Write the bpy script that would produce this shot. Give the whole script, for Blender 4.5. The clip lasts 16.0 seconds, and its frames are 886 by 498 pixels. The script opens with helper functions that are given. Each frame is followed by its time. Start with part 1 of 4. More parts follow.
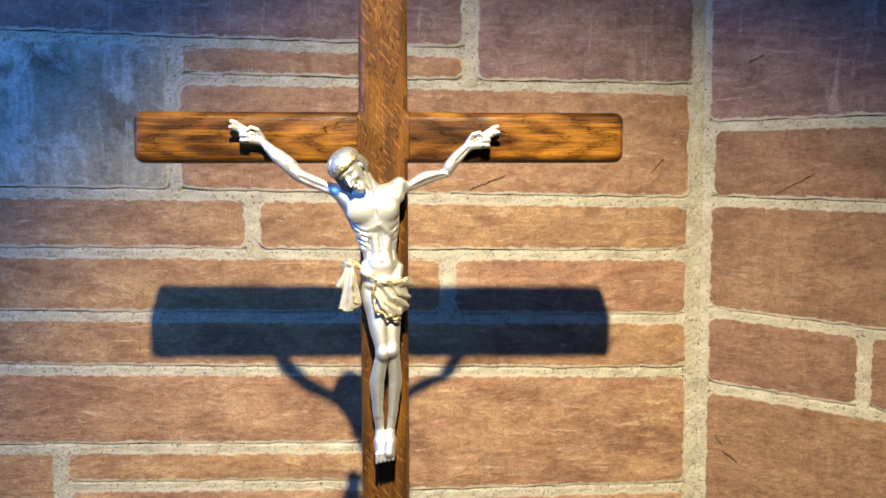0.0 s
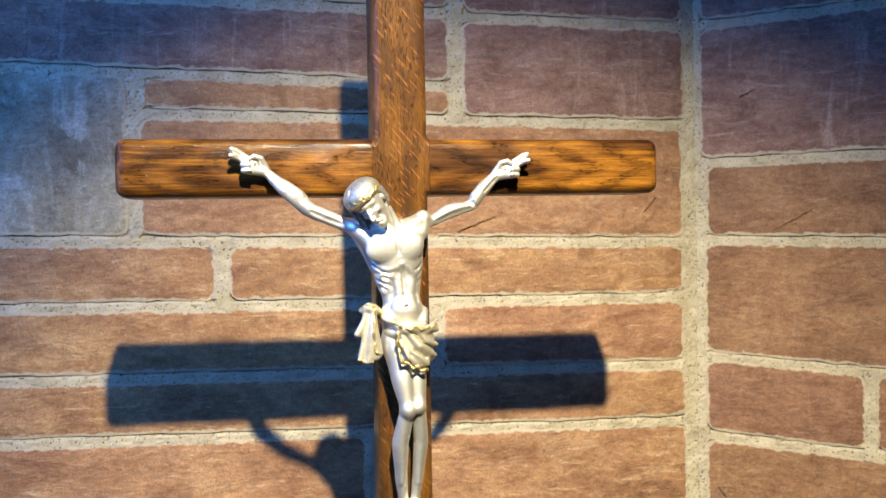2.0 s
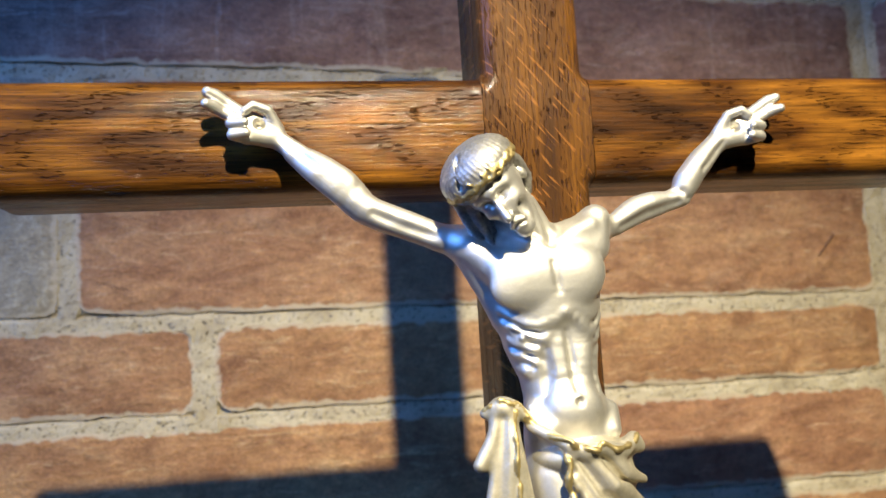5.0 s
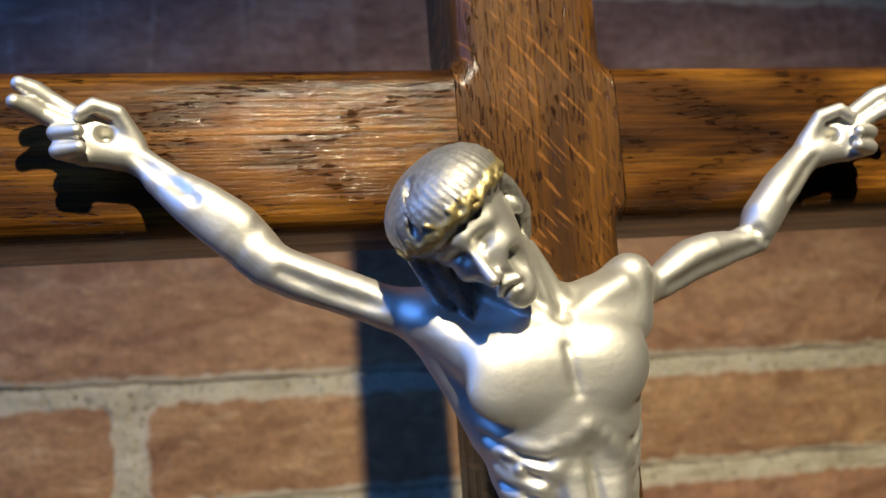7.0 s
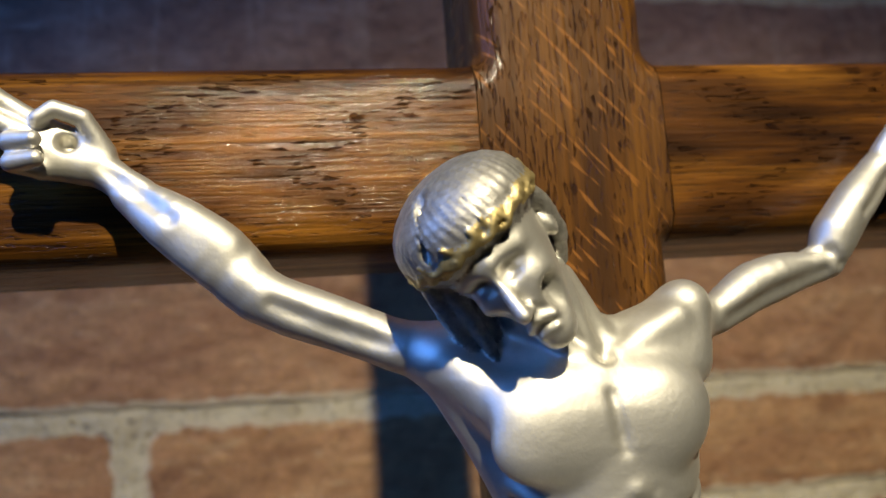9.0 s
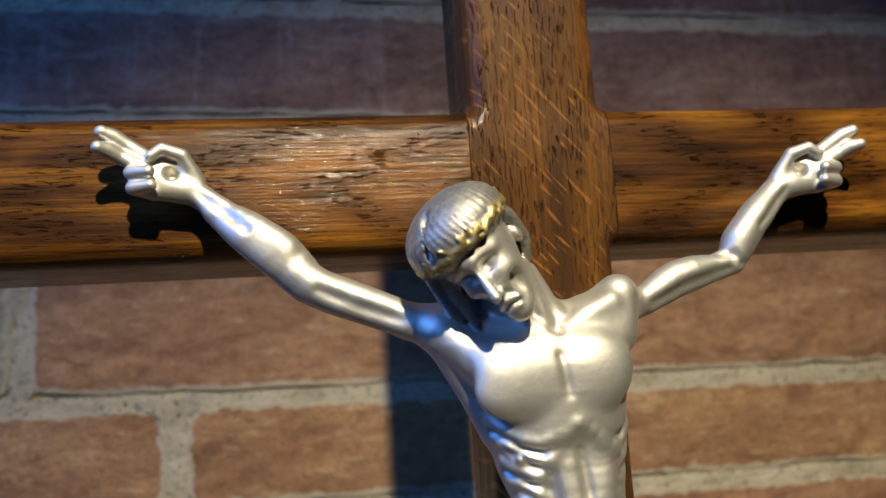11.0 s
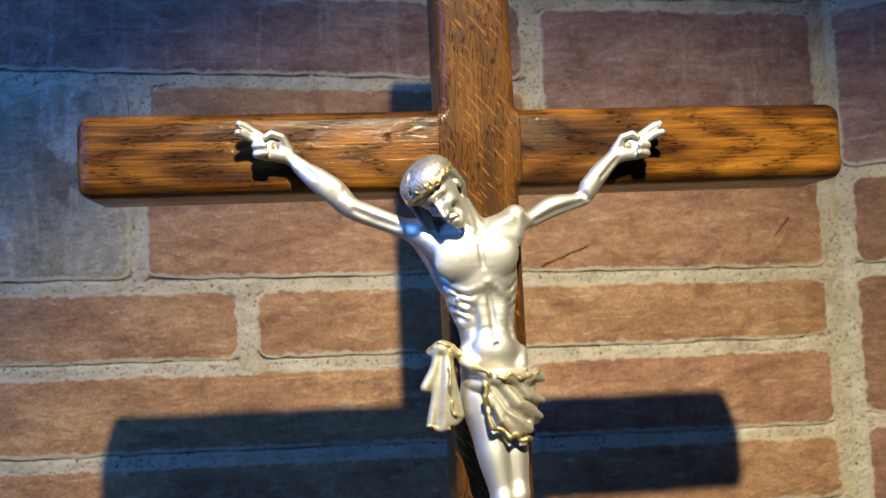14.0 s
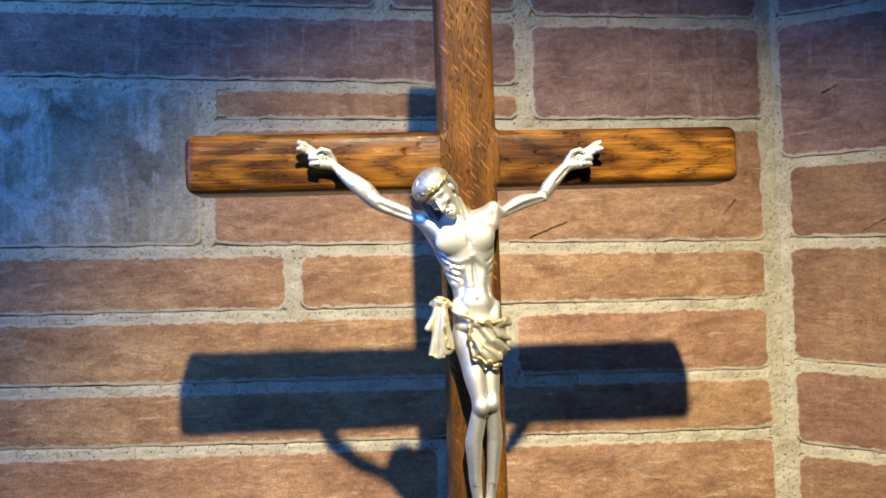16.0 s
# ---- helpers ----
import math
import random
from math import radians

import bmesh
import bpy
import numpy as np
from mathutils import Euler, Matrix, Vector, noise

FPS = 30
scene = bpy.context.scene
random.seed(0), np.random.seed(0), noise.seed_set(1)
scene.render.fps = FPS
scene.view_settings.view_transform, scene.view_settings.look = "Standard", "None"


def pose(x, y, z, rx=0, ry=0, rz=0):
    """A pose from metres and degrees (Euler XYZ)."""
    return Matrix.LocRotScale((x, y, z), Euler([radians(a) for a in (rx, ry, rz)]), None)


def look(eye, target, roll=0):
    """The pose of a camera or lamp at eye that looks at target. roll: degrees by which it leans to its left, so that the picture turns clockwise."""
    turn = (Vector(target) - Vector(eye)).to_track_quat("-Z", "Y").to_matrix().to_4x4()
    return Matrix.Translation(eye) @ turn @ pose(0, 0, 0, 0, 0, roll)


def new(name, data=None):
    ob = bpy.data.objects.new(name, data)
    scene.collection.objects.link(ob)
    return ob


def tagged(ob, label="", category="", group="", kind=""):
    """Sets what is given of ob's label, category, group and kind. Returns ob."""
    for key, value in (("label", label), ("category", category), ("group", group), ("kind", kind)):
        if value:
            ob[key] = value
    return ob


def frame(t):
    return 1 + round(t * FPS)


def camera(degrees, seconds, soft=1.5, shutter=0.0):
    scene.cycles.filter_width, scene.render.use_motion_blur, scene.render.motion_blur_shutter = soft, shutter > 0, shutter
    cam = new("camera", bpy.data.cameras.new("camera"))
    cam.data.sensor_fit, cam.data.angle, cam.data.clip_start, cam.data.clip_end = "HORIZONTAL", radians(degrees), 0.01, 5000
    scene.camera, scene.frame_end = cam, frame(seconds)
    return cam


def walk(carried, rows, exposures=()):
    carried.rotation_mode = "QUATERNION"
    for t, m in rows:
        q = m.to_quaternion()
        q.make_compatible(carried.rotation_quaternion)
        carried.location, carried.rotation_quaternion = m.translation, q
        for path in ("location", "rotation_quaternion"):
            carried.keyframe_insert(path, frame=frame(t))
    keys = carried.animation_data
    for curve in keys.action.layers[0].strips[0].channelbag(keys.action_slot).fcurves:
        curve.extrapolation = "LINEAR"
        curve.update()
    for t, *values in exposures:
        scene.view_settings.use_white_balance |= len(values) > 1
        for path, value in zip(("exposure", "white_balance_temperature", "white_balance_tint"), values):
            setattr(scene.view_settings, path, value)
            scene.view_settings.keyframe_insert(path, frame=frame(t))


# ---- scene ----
cam = camera(53.4, 16.0)
METRES, EYE, TILT, LEAN, TURN = 1.0, 1.6, 0.0, 0.0, -5.8
ROWS = [
    (0.0, 0.0, 0.0, 0.0, -0.01, -4.88, 0.1),
    (0.5, -0.0133, 0.0127, -0.0035, -0.1, -5.02, -0.17),
    (1.0, -0.0392, 0.0253, -0.0061, -2.23, -5.11, -0.11),
    (1.5, -0.0684, 0.0443, -0.0122, -4.19, -4.25, 0.75),
    (2.0, -0.0814, 0.0745, -0.0167, -6.02, -1.16, 1.0),
    (2.5, -0.1003, 0.1039, -0.0192, -6.84, -0.56, 1.31),
    (3.0, -0.1181, 0.1509, -0.0295, -7.54, 0.23, 1.94),
    (3.5, -0.1202, 0.2185, -0.0446, -8.48, 1.21, 2.51),
    (4.0, -0.1212, 0.2815, -0.0501, -8.12, 1.96, 2.95),
    (4.5, -0.1206, 0.3356, -0.0481, -6.53, 4.09, 3.12),
    (7.0, -0.094, 0.4806, -0.0258, -6.0, 8.21, 4.18),
    (7.5, -0.092, 0.4938, -0.0235, -6.16, 8.5, 4.35),
    (8.0, -0.092, 0.5068, -0.0209, -5.29, 8.71, 4.25),
    (8.5, -0.0907, 0.5122, -0.0183, -4.94, 8.84, 4.19),
    (11.0, -0.0931, 0.4491, -0.0291, -4.01, 9.36, 3.8),
    (11.5, -0.0939, 0.4358, -0.0323, -3.95, 8.71, 3.61),
    (12.0, -0.0943, 0.4165, -0.0347, -3.89, 7.69, 3.34),
    (12.5, -0.0905, 0.3877, -0.0376, -3.6, 6.99, 3.11),
    (13.0, -0.0896, 0.3484, -0.0396, -3.42, 6.47, 2.99),
    (13.5, -0.0877, 0.3058, -0.0434, -2.98, 5.62, 2.82),
    (14.0, -0.0872, 0.2604, -0.0491, -2.72, 3.9, 2.62),
    (14.5, -0.09, 0.2146, -0.0502, -2.38, 2.69, 2.34),
    (15.0, -0.0943, 0.1752, -0.0507, -2.05, 2.48, 2.02),
    (15.5, -0.088, 0.1355, -0.0489, -1.76, 1.53, 1.82),
    (16.0, -0.0809, 0.0897, -0.0445, -1.41, 1.18, 1.91),
]
walk(cam, [(t, pose(0, 0, EYE, TILT, LEAN, TURN) @ pose(METRES * x, METRES * y, METRES * z, 90 + pitch, roll, yaw)) for t, x, y, z, yaw, pitch, roll in ROWS],
     exposures=[(0.0, 0.0), (1.5, 0.0), (3.5, -0.1), (4.5, -0.25), (7.0, -1.15), (8.5, -1.3), (11.0, -1.3), (12.5, -1.08), (14.0, -0.58), (16.0, -0.15)])

# ---- light: a narrow ceiling spot over the cross, and cool daylight from a window in the side wall ----
world = bpy.data.worlds.new("world")
scene.world = world
world.use_nodes = True
wn = world.node_tree
sky = wn.nodes.new("ShaderNodeTexSky")
sky.sky_type, sky.sun_disc = "NISHITA", False
sky.sun_elevation, sky.sun_rotation = radians(35), radians(150)
wn.links.new(sky.outputs[0], wn.nodes["Background"].inputs[0])
wn.nodes["Background"].inputs[1].default_value = 0.05

SPOT_AT = (-0.003, -0.11, 2.208)
spot = bpy.data.lights.new("ceiling_spot", "SPOT")
spot.energy, spot.color, spot.shadow_soft_size = 186.0, (1.0, 0.895, 0.65), 0.012
spot.spot_size, spot.spot_blend = radians(62.5), 1.0
new("ceiling_spot", spot).matrix_world = look(SPOT_AT, (0.180, 0.966, 1.01))

daylight = bpy.data.lights.new("window_daylight", "AREA")
daylight.shape, daylight.size, daylight.size_y = "RECTANGLE", 0.85, 0.85
daylight.energy, daylight.color = 19.5, (0.08, 0.29, 1.0)
new("window_daylight", daylight).matrix_world = look((-0.93, 0.40, 2.10), (-0.42, 0.95, 1.95))


# ---- materials ----
def material(name):
    m = bpy.data.materials.new(name)
    m.use_nodes = True
    return m, m.node_tree, m.node_tree.nodes["Principled BSDF"]


def node(nt, kind, **values):
    n = nt.nodes.new(kind)
    for k, v in values.items():
        n.inputs[k.replace("_", " ")].default_value = v
    return n


def coords(nt, scale=(1, 1, 1), rot=(0, 0, 0), shift=None):
    tc = nt.nodes.new("ShaderNodeTexCoord")
    mp = nt.nodes.new("ShaderNodeMapping")
    mp.inputs["Scale"].default_value = scale
    mp.inputs["Rotation"].default_value = [radians(a) for a in rot]
    nt.links.new(tc.outputs["Object"], mp.inputs["Vector"])
    if shift:
        nt.links.new(shift, mp.inputs["Location"])
    return mp.outputs[0]


def noise_tex(nt, vec, scale, detail=5.0, rough=0.55, distort=0.0):
    n = node(nt, "ShaderNodeTexNoise", Scale=scale, Detail=detail, Roughness=rough, Distortion=distort)
    nt.links.new(vec, n.inputs["Vector"])
    return n.outputs[0]


def ramp(nt, fac, *stops):
    r = nt.nodes.new("ShaderNodeValToRGB")
    while len(r.color_ramp.elements) < len(stops):
        r.color_ramp.elements.new(0.5)
    for e, (p, c) in zip(r.color_ramp.elements, stops):
        e.position = p
        e.color = (c, c, c, 1) if isinstance(c, (int, float)) else (*c, 1)
    nt.links.new(fac, r.inputs[0])
    return r.outputs[0]


def mix(nt, a, b, fac, mode="MIX"):
    m = nt.nodes.new("ShaderNodeMix")
    m.data_type, m.blend_type = "RGBA", mode
    for i, v in ((0, fac), (6, a), (7, b)):
        if isinstance(v, (int, float)):
            m.inputs[i].default_value = v
        elif isinstance(v, tuple):
            m.inputs[i].default_value = (*v, 1)
        else:
            nt.links.new(v, m.inputs[i])
    return m.outputs[2]


def maths(nt, op, a, b=0.0):
    m = nt.nodes.new("ShaderNodeMath")
    m.operation = op
    for i, v in enumerate((a, b)):
        if isinstance(v, (int, float)):
            m.inputs[i].default_value = v
        else:
            nt.links.new(v, m.inputs[i])
    return m.outputs[0]


def bump(nt, height, bsdf, strength, distance, under=None):
    b = node(nt, "ShaderNodeBump", Strength=strength, Distance=distance)
    nt.links.new(height, b.inputs["Height"])
    if under:
        nt.links.new(under, b.inputs["Normal"])
    nt.links.new(b.outputs[0], bsdf.inputs["Normal"])
    return b.outputs[0]


def stone(name, dark, mid, light, pale, pale_from=0.60, run=1.0, drip=0.5):
    """Hewn sandstone: bedding bands along x (run 1) or blotches (run 0.2), pale streaks, drips, and mortar smeared over the rim."""
    m, nt, b = material(name)
    info = nt.nodes.new("ShaderNodeObjectInfo")
    rnd = info.outputs["Random"]
    comb = nt.nodes.new("ShaderNodeCombineXYZ")
    for i in range(3):
        nt.links.new(maths(nt, "MULTIPLY", rnd, 7.0 + 5 * i), comb.inputs[i])
    off = comb.outputs[0]
    bands = noise_tex(nt, coords(nt, (20, 20, 20 + 34 * run), shift=off), 1.0, 7, 0.66, 1.3)
    blots = noise_tex(nt, coords(nt, (16, 16, 16 + 14 * run), shift=off), 1.0, 6, 0.62, 0.5)
    grain = noise_tex(nt, coords(nt), 520, 4, 0.7)
    mottle = noise_tex(nt, coords(nt, (110, 110, 170)), 1.0, 5, 0.65)
    col = ramp(nt, blots, (0.33, dark), (0.5, mid), (0.66, light))
    col = mix(nt, col, ramp(nt, bands, (0.32, dark), (0.5, mid), (0.74, pale)), 0.35)
    streak = ramp(nt, noise_tex(nt, coords(nt, (26, 26, 50 + 130 * run), shift=off), 1.0, 6, 0.66, 0.8), (pale_from, 0.0), (pale_from + 0.12, 1.0))
    col = mix(nt, col, pale, maths(nt, "MULTIPLY", streak, 0.75))
    runs = ramp(nt, noise_tex(nt, coords(nt, (85, 85, 9), shift=off), 1.0, 5, 0.6, 0.5), (0.56, 0.0), (0.72, 1.0))
    col = mix(nt, col, tuple(1.15 * c for c in pale), maths(nt, "MULTIPLY", runs, drip))
    col = mix(nt, col, ramp(nt, grain, (0.3, 0.5), (0.7, 1.3)), 0.7, "MULTIPLY")
    col = mix(nt, col, ramp(nt, mottle, (0.32, 0.66), (0.68, 1.26)), 0.7, "MULTIPLY")
    tone = ramp(nt, rnd, (0.0, (0.95, 0.88, 0.90)), (0.5, (1.0, 0.97, 0.92)), (1.0, (1.05, 1.03, 0.90)))
    col = mix(nt, col, tone, 1.0, "MULTIPLY")
    rim = nt.nodes.new("ShaderNodeAttribute")
    rim.attribute_name = "smear"
    worn = maths(nt, "ADD", maths(nt, "MULTIPLY", rim.outputs["Fac"], 0.62), maths(nt, "MULTIPLY", noise_tex(nt, coords(nt), 95, 5, 0.7), 0.9))
    smear = ramp(nt, worn, (0.81, 0.0), (0.91, 1.0))
    col = mix(nt, col, (0.52, 0.45, 0.32), maths(nt, "MULTIPLY", smear, 0.8))
    nt.links.new(col, b.inputs["Base Color"])
    b.inputs["Roughness"].default_value = 0.85
    n1 = bump(nt, bands, b, 0.42, 0.005)
    n2 = bump(nt, mottle, b, 0.75, 0.0026, n1)
    bump(nt, grain, b, 0.6, 0.0009, n2)
    return m


SANDSTONE = stone("red_sandstone", (0.20, 0.094, 0.048), (0.37, 0.200, 0.101), (0.51, 0.308, 0.156), (0.64, 0.47, 0.285), 0.59, drip=0.06)
DUSKSTONE = stone("dusky_sandstone", (0.175, 0.098, 0.074), (0.285, 0.172, 0.128), (0.385, 0.252, 0.182), (0.55, 0.45, 0.37), 0.59, drip=0.40)
# browner stone, its colour also lowered to imitate weaker light on the bent wall
ROSESTONE_DIMMED = stone("rose_brown_sandstone_dimmed", (0.162, 0.080, 0.044), (0.258, 0.136, 0.076), (0.33, 0.186, 0.104), (0.45, 0.30, 0.19), drip=0.15)
GREYSTONE = stone("grey_sandstone", (0.16, 0.12, 0.075), (0.34, 0.305, 0.215), (0.47, 0.40, 0.27), (0.60, 0.59, 0.50), 0.50, -0.26, 0.35)


def mortar_material():
    m, nt, b = material("sandy_mortar")
    v = coords(nt)
    base = noise_tex(nt, v, 38, 6, 0.65)
    col = ramp(nt, base, (0.3, (0.36, 0.30, 0.195)), (0.55, (0.50, 0.435, 0.30)), (0.8, (0.60, 0.54, 0.39)))
    vo = node(nt, "ShaderNodeTexVoronoi", Scale=330.0)
    nt.links.new(v, vo.inputs["Vector"])
    pits = ramp(nt, noise_tex(nt, v, 430, 3, 0.6), (0.33, 0.0), (0.42, 1.0))
    col = mix(nt, (0.07, 0.055, 0.04), col, pits)
    nt.links.new(col, b.inputs["Base Color"])
    b.inputs["Roughness"].default_value = 0.95
    n1 = bump(nt, noise_tex(nt, v, 90, 6, 0.7), b, 0.7, 0.003)
    n2 = bump(nt, pits, b, 0.5, 0.0012, n1)
    bump(nt, vo.outputs["Distance"], b, 0.3, 0.0008, n2)
    return m


MORTAR = mortar_material()


def plain(name, colour, rough=0.9, scale=8.0):
    m, nt, b = material(name)
    n = noise_tex(nt, coords(nt), scale, 6, 0.6)
    nt.links.new(ramp(nt, n, (0.3, tuple(0.85 * c for c in colour)), (0.7, colour)), b.inputs["Base Color"])
    b.inputs["Roughness"].default_value = rough
    bump(nt, n, b, 0.2, 0.004)
    return m


PLASTER = plain("dark_plaster", (0.032, 0.030, 0.030))
FLOORING = plain("floor_stone", (0.035, 0.032, 0.029), 0.6)


def oak(name, along):
    """Stained and varnished oak; along: 'x' for the arms, 'z' for the upright."""
    m, nt, b = material(name)

    def sc(length, cross):
        return (length, cross, cross) if along == "x" else (cross, cross, length)
    fibre = noise_tex(nt, coords(nt, sc(26, 900)), 1.0, 5, 0.62, 0.25)
    grain = noise_tex(nt, coords(nt, sc(9, 150)), 1.0, 6, 0.62, 0.35)
    figure = noise_tex(nt, coords(nt, sc(11, 46)), 1.0, 4, 0.55, 0.6)
    bands = figure
    if along == "x":
        # arched growth rings that open towards the middle of the cross
        sep = nt.nodes.new("ShaderNodeSeparateXYZ")
        nt.links.new(nt.nodes.new("ShaderNodeTexCoord").outputs["Object"], sep.inputs[0])
        off = maths(nt, "ABSOLUTE", maths(nt, "SUBTRACT", sep.outputs[2], 1.6262))
        arch = maths(nt, "ADD", maths(nt, "MULTIPLY", off, 330.0), maths(nt, "MULTIPLY", maths(nt, "ABSOLUTE", sep.outputs[0]), 160.0))
        arch = maths(nt, "ADD", arch, maths(nt, "MULTIPLY", noise_tex(nt, coords(nt, sc(16, 75)), 1.0, 3, 0.5), 9.0))
        bands = maths(nt, "ADD", maths(nt, "MULTIPLY", maths(nt, "SINE", arch), 0.5), 0.5)
        figure = maths(nt, "ADD", maths(nt, "MULTIPLY", figure, 0.88), maths(nt, "MULTIPLY", maths(nt, "SUBTRACT", 1.0, bands), 0.11))
    pores = ramp(nt, noise_tex(nt, coords(nt, sc(190, 1500)), 1.0, 3, 0.6), (0.34, 0.0), (0.44, 1.0))
    col = ramp(nt, figure, (0.36, (0.014, 0.0045, 0.0015)), (0.5, (0.085, 0.029, 0.0045)), (0.64, (0.285, 0.114, 0.013)))
    col = mix(nt, col, ramp(nt, grain, (0.36, (0.012, 0.004, 0.0015)), (0.5, (0.085, 0.031, 0.0045)), (0.64, (0.285, 0.116, 0.014))), 0.5)
    col = mix(nt, col, ramp(nt, fibre, (0.32, 0.35), (0.65, 1.4)), 0.8, "MULTIPLY")
    col = mix(nt, (0.012, 0.004, 0.0015), col, maths(nt, "ADD", maths(nt, "MULTIPLY", pores, 0.5), 0.5))
    if along == "z":
        # pale medullary rays crossing the upright at a slant
        turned = nt.nodes.new("ShaderNodeMapping")
        turned.inputs["Rotation"].default_value = (0, radians(-50), 0)
        stretched = nt.nodes.new("ShaderNodeMapping")
        stretched.inputs["Scale"].default_value = (75, 75, 760)
        nt.links.new(nt.nodes.new("ShaderNodeTexCoord").outputs["Object"], turned.inputs["Vector"])
        nt.links.new(turned.outputs[0], stretched.inputs["Vector"])
        rays = noise_tex(nt, stretched.outputs[0], 1.0, 2, 0.5, 0.35)
        col = mix(nt, mix(nt, col, (0.070, 0.031, 0.010), 0.6), (0.34, 0.135, 0.030), maths(nt, "MULTIPLY", ramp(nt, rays, (0.60, 0.0), (0.66, 1.0)), 0.55))
    nt.links.new(col, b.inputs["Base Color"])
    nt.links.new(ramp(nt, grain, (0.3, 0.46), (0.7, 0.34)), b.inputs["Roughness"])
    b.inputs["Specular IOR Level"].default_value = 0.09
    b.inputs["Coat Weight"].default_value = 0.36
    b.inputs["Coat Roughness"].default_value = 0.08
    open_grain = ramp(nt, bands, (0.62, 0.06), (0.84, 1.0)) if along == "x" else ramp(nt, figure, (0.46, 0.15), (0.52, 1.0), (0.60, 0.2))
    n1 = bump(nt, grain, b, 0.06, 0.0008)
    n2 = bump(nt, fibre, b, 0.50, 0.0006, n1)
    n3 = bump(nt, maths(nt, "MULTIPLY", maths(nt, "SUBTRACT", pores, 1.0), open_grain), b, 1.0, 0.0011, n2)
    nt.links.new(n3, b.inputs["Coat Normal"])
    return m


OAK_UP, OAK_ARM = oak("stained_oak_upright", "z"), oak("stained_oak_arm", "x")


def metal(name, low, high, rough, scale, metallic=0.9):
    m, nt, b = material(name)
    v = coords(nt)
    n = noise_tex(nt, v, scale, 5, 0.6)
    fine = noise_tex(nt, v, 900, 4, 0.6)
    nt.links.new(ramp(nt, n, (0.3, low), (0.65, high)), b.inputs["Base Color"])
    b.inputs["Metallic"].default_value = metallic
    nt.links.new(ramp(nt, n, (0.3, rough + 0.06), (0.7, rough - 0.05)), b.inputs["Roughness"])
    n1 = bump(nt, n, b, 0.10, 0.0010)
    n2 = bump(nt, noise_tex(nt, v, 380, 4, 0.6), b, 0.10, 0.0004, n1)
    bump(nt, fine, b, 0.14, 0.0003, n2)
    return m


SILVER = metal("matt_silver", (0.57, 0.55, 0.495), (0.80, 0.775, 0.71), 0.53, 90, 0.91)
HAIR = metal("brushed_silver_hair", (0.28, 0.265, 0.24), (0.54, 0.52, 0.475), 0.55, 420, 0.88)
CLOTH = metal("tarnished_silver_cloth", (0.44, 0.40, 0.30), (0.66, 0.61, 0.48), 0.58, 160, 0.8)
GOLD = metal("worn_gilding", (0.36, 0.275, 0.11), (0.60, 0.48, 0.23), 0.52, 300, 0.85)


# ---- mesh helpers ----
def part(name, bm, mat, parent=None, label="", smooth=False):
    me = bpy.data.meshes.new(name)
    bm.to_mesh(me)
    bm.free()
    me.materials.append(mat)
    if smooth:
        me.polygons.foreach_set("use_smooth", [True] * len(me.polygons))
    ob = new(name, me)
    if parent:
        ob.parent = parent
    return tagged(ob, label) if label else ob


def box(bm, x0, x1, y0, y1, z0, z1):
    r = bmesh.ops.create_cube(bm, size=1.0)
    for v in r["verts"]:
        v.co = Vector(((x0 + x1) / 2 + v.co.x * (x1 - x0), (y0 + y1) / 2 + v.co.y * (y1 - y0), (z0 + z1) / 2 + v.co.z * (z1 - z0)))
    return r["verts"]


# ---- the room ----
WALL_Y = 0.9665
CORNER = 0.395
BEND = radians(29.5)
LEFT, BACK, TOP = -1.06, -2.4, 2.9


def room():
    bm = bmesh.new()
    box(bm, LEFT - 0.2, 2.6, BACK - 0.2, 1.3, -0.2, 0.0)
    tagged(part("floor", bm, FLOORING), "dark stone floor of the chapel", "floor", kind="structure")
    bm = bmesh.new()
    box(bm, LEFT - 0.2, 2.6, BACK - 0.2, 1.3, TOP, TOP + 0.2)
    tagged(part("ceiling", bm, PLASTER), "dim plain plaster ceiling", "ceiling", kind="structure")
    bm = bmesh.new()
    box(bm, LEFT - 0.2, 2.6, BACK - 0.2, BACK, 0, TOP)
    tagged(part("wall_south", bm, PLASTER), "dim plain plaster wall", "wall", kind="structure")
    bm = bmesh.new()
    box(bm, 2.4, 2.6, BACK, 1.3, 0, TOP)
    tagged(part("wall_east", bm, PLASTER), "dim plain plaster side wall", "wall", kind="structure")
    # the west wall, with a window opening
    bm = bmesh.new()
    box(bm, LEFT - 0.2, LEFT, BACK, -0.65, 0, TOP)
    box(bm, LEFT - 0.2, LEFT, 0.65, 1.3, 0, TOP)
    box(bm, LEFT - 0.2, LEFT, -0.65, 0.65, 0, 1.25)
    box(bm, LEFT - 0.2, LEFT, -0.65, 0.65, 2.45, TOP)
    tagged(part("wall_west", bm, PLASTER), "dim plaster side wall with a window opening", "wall", kind="structure")


room()


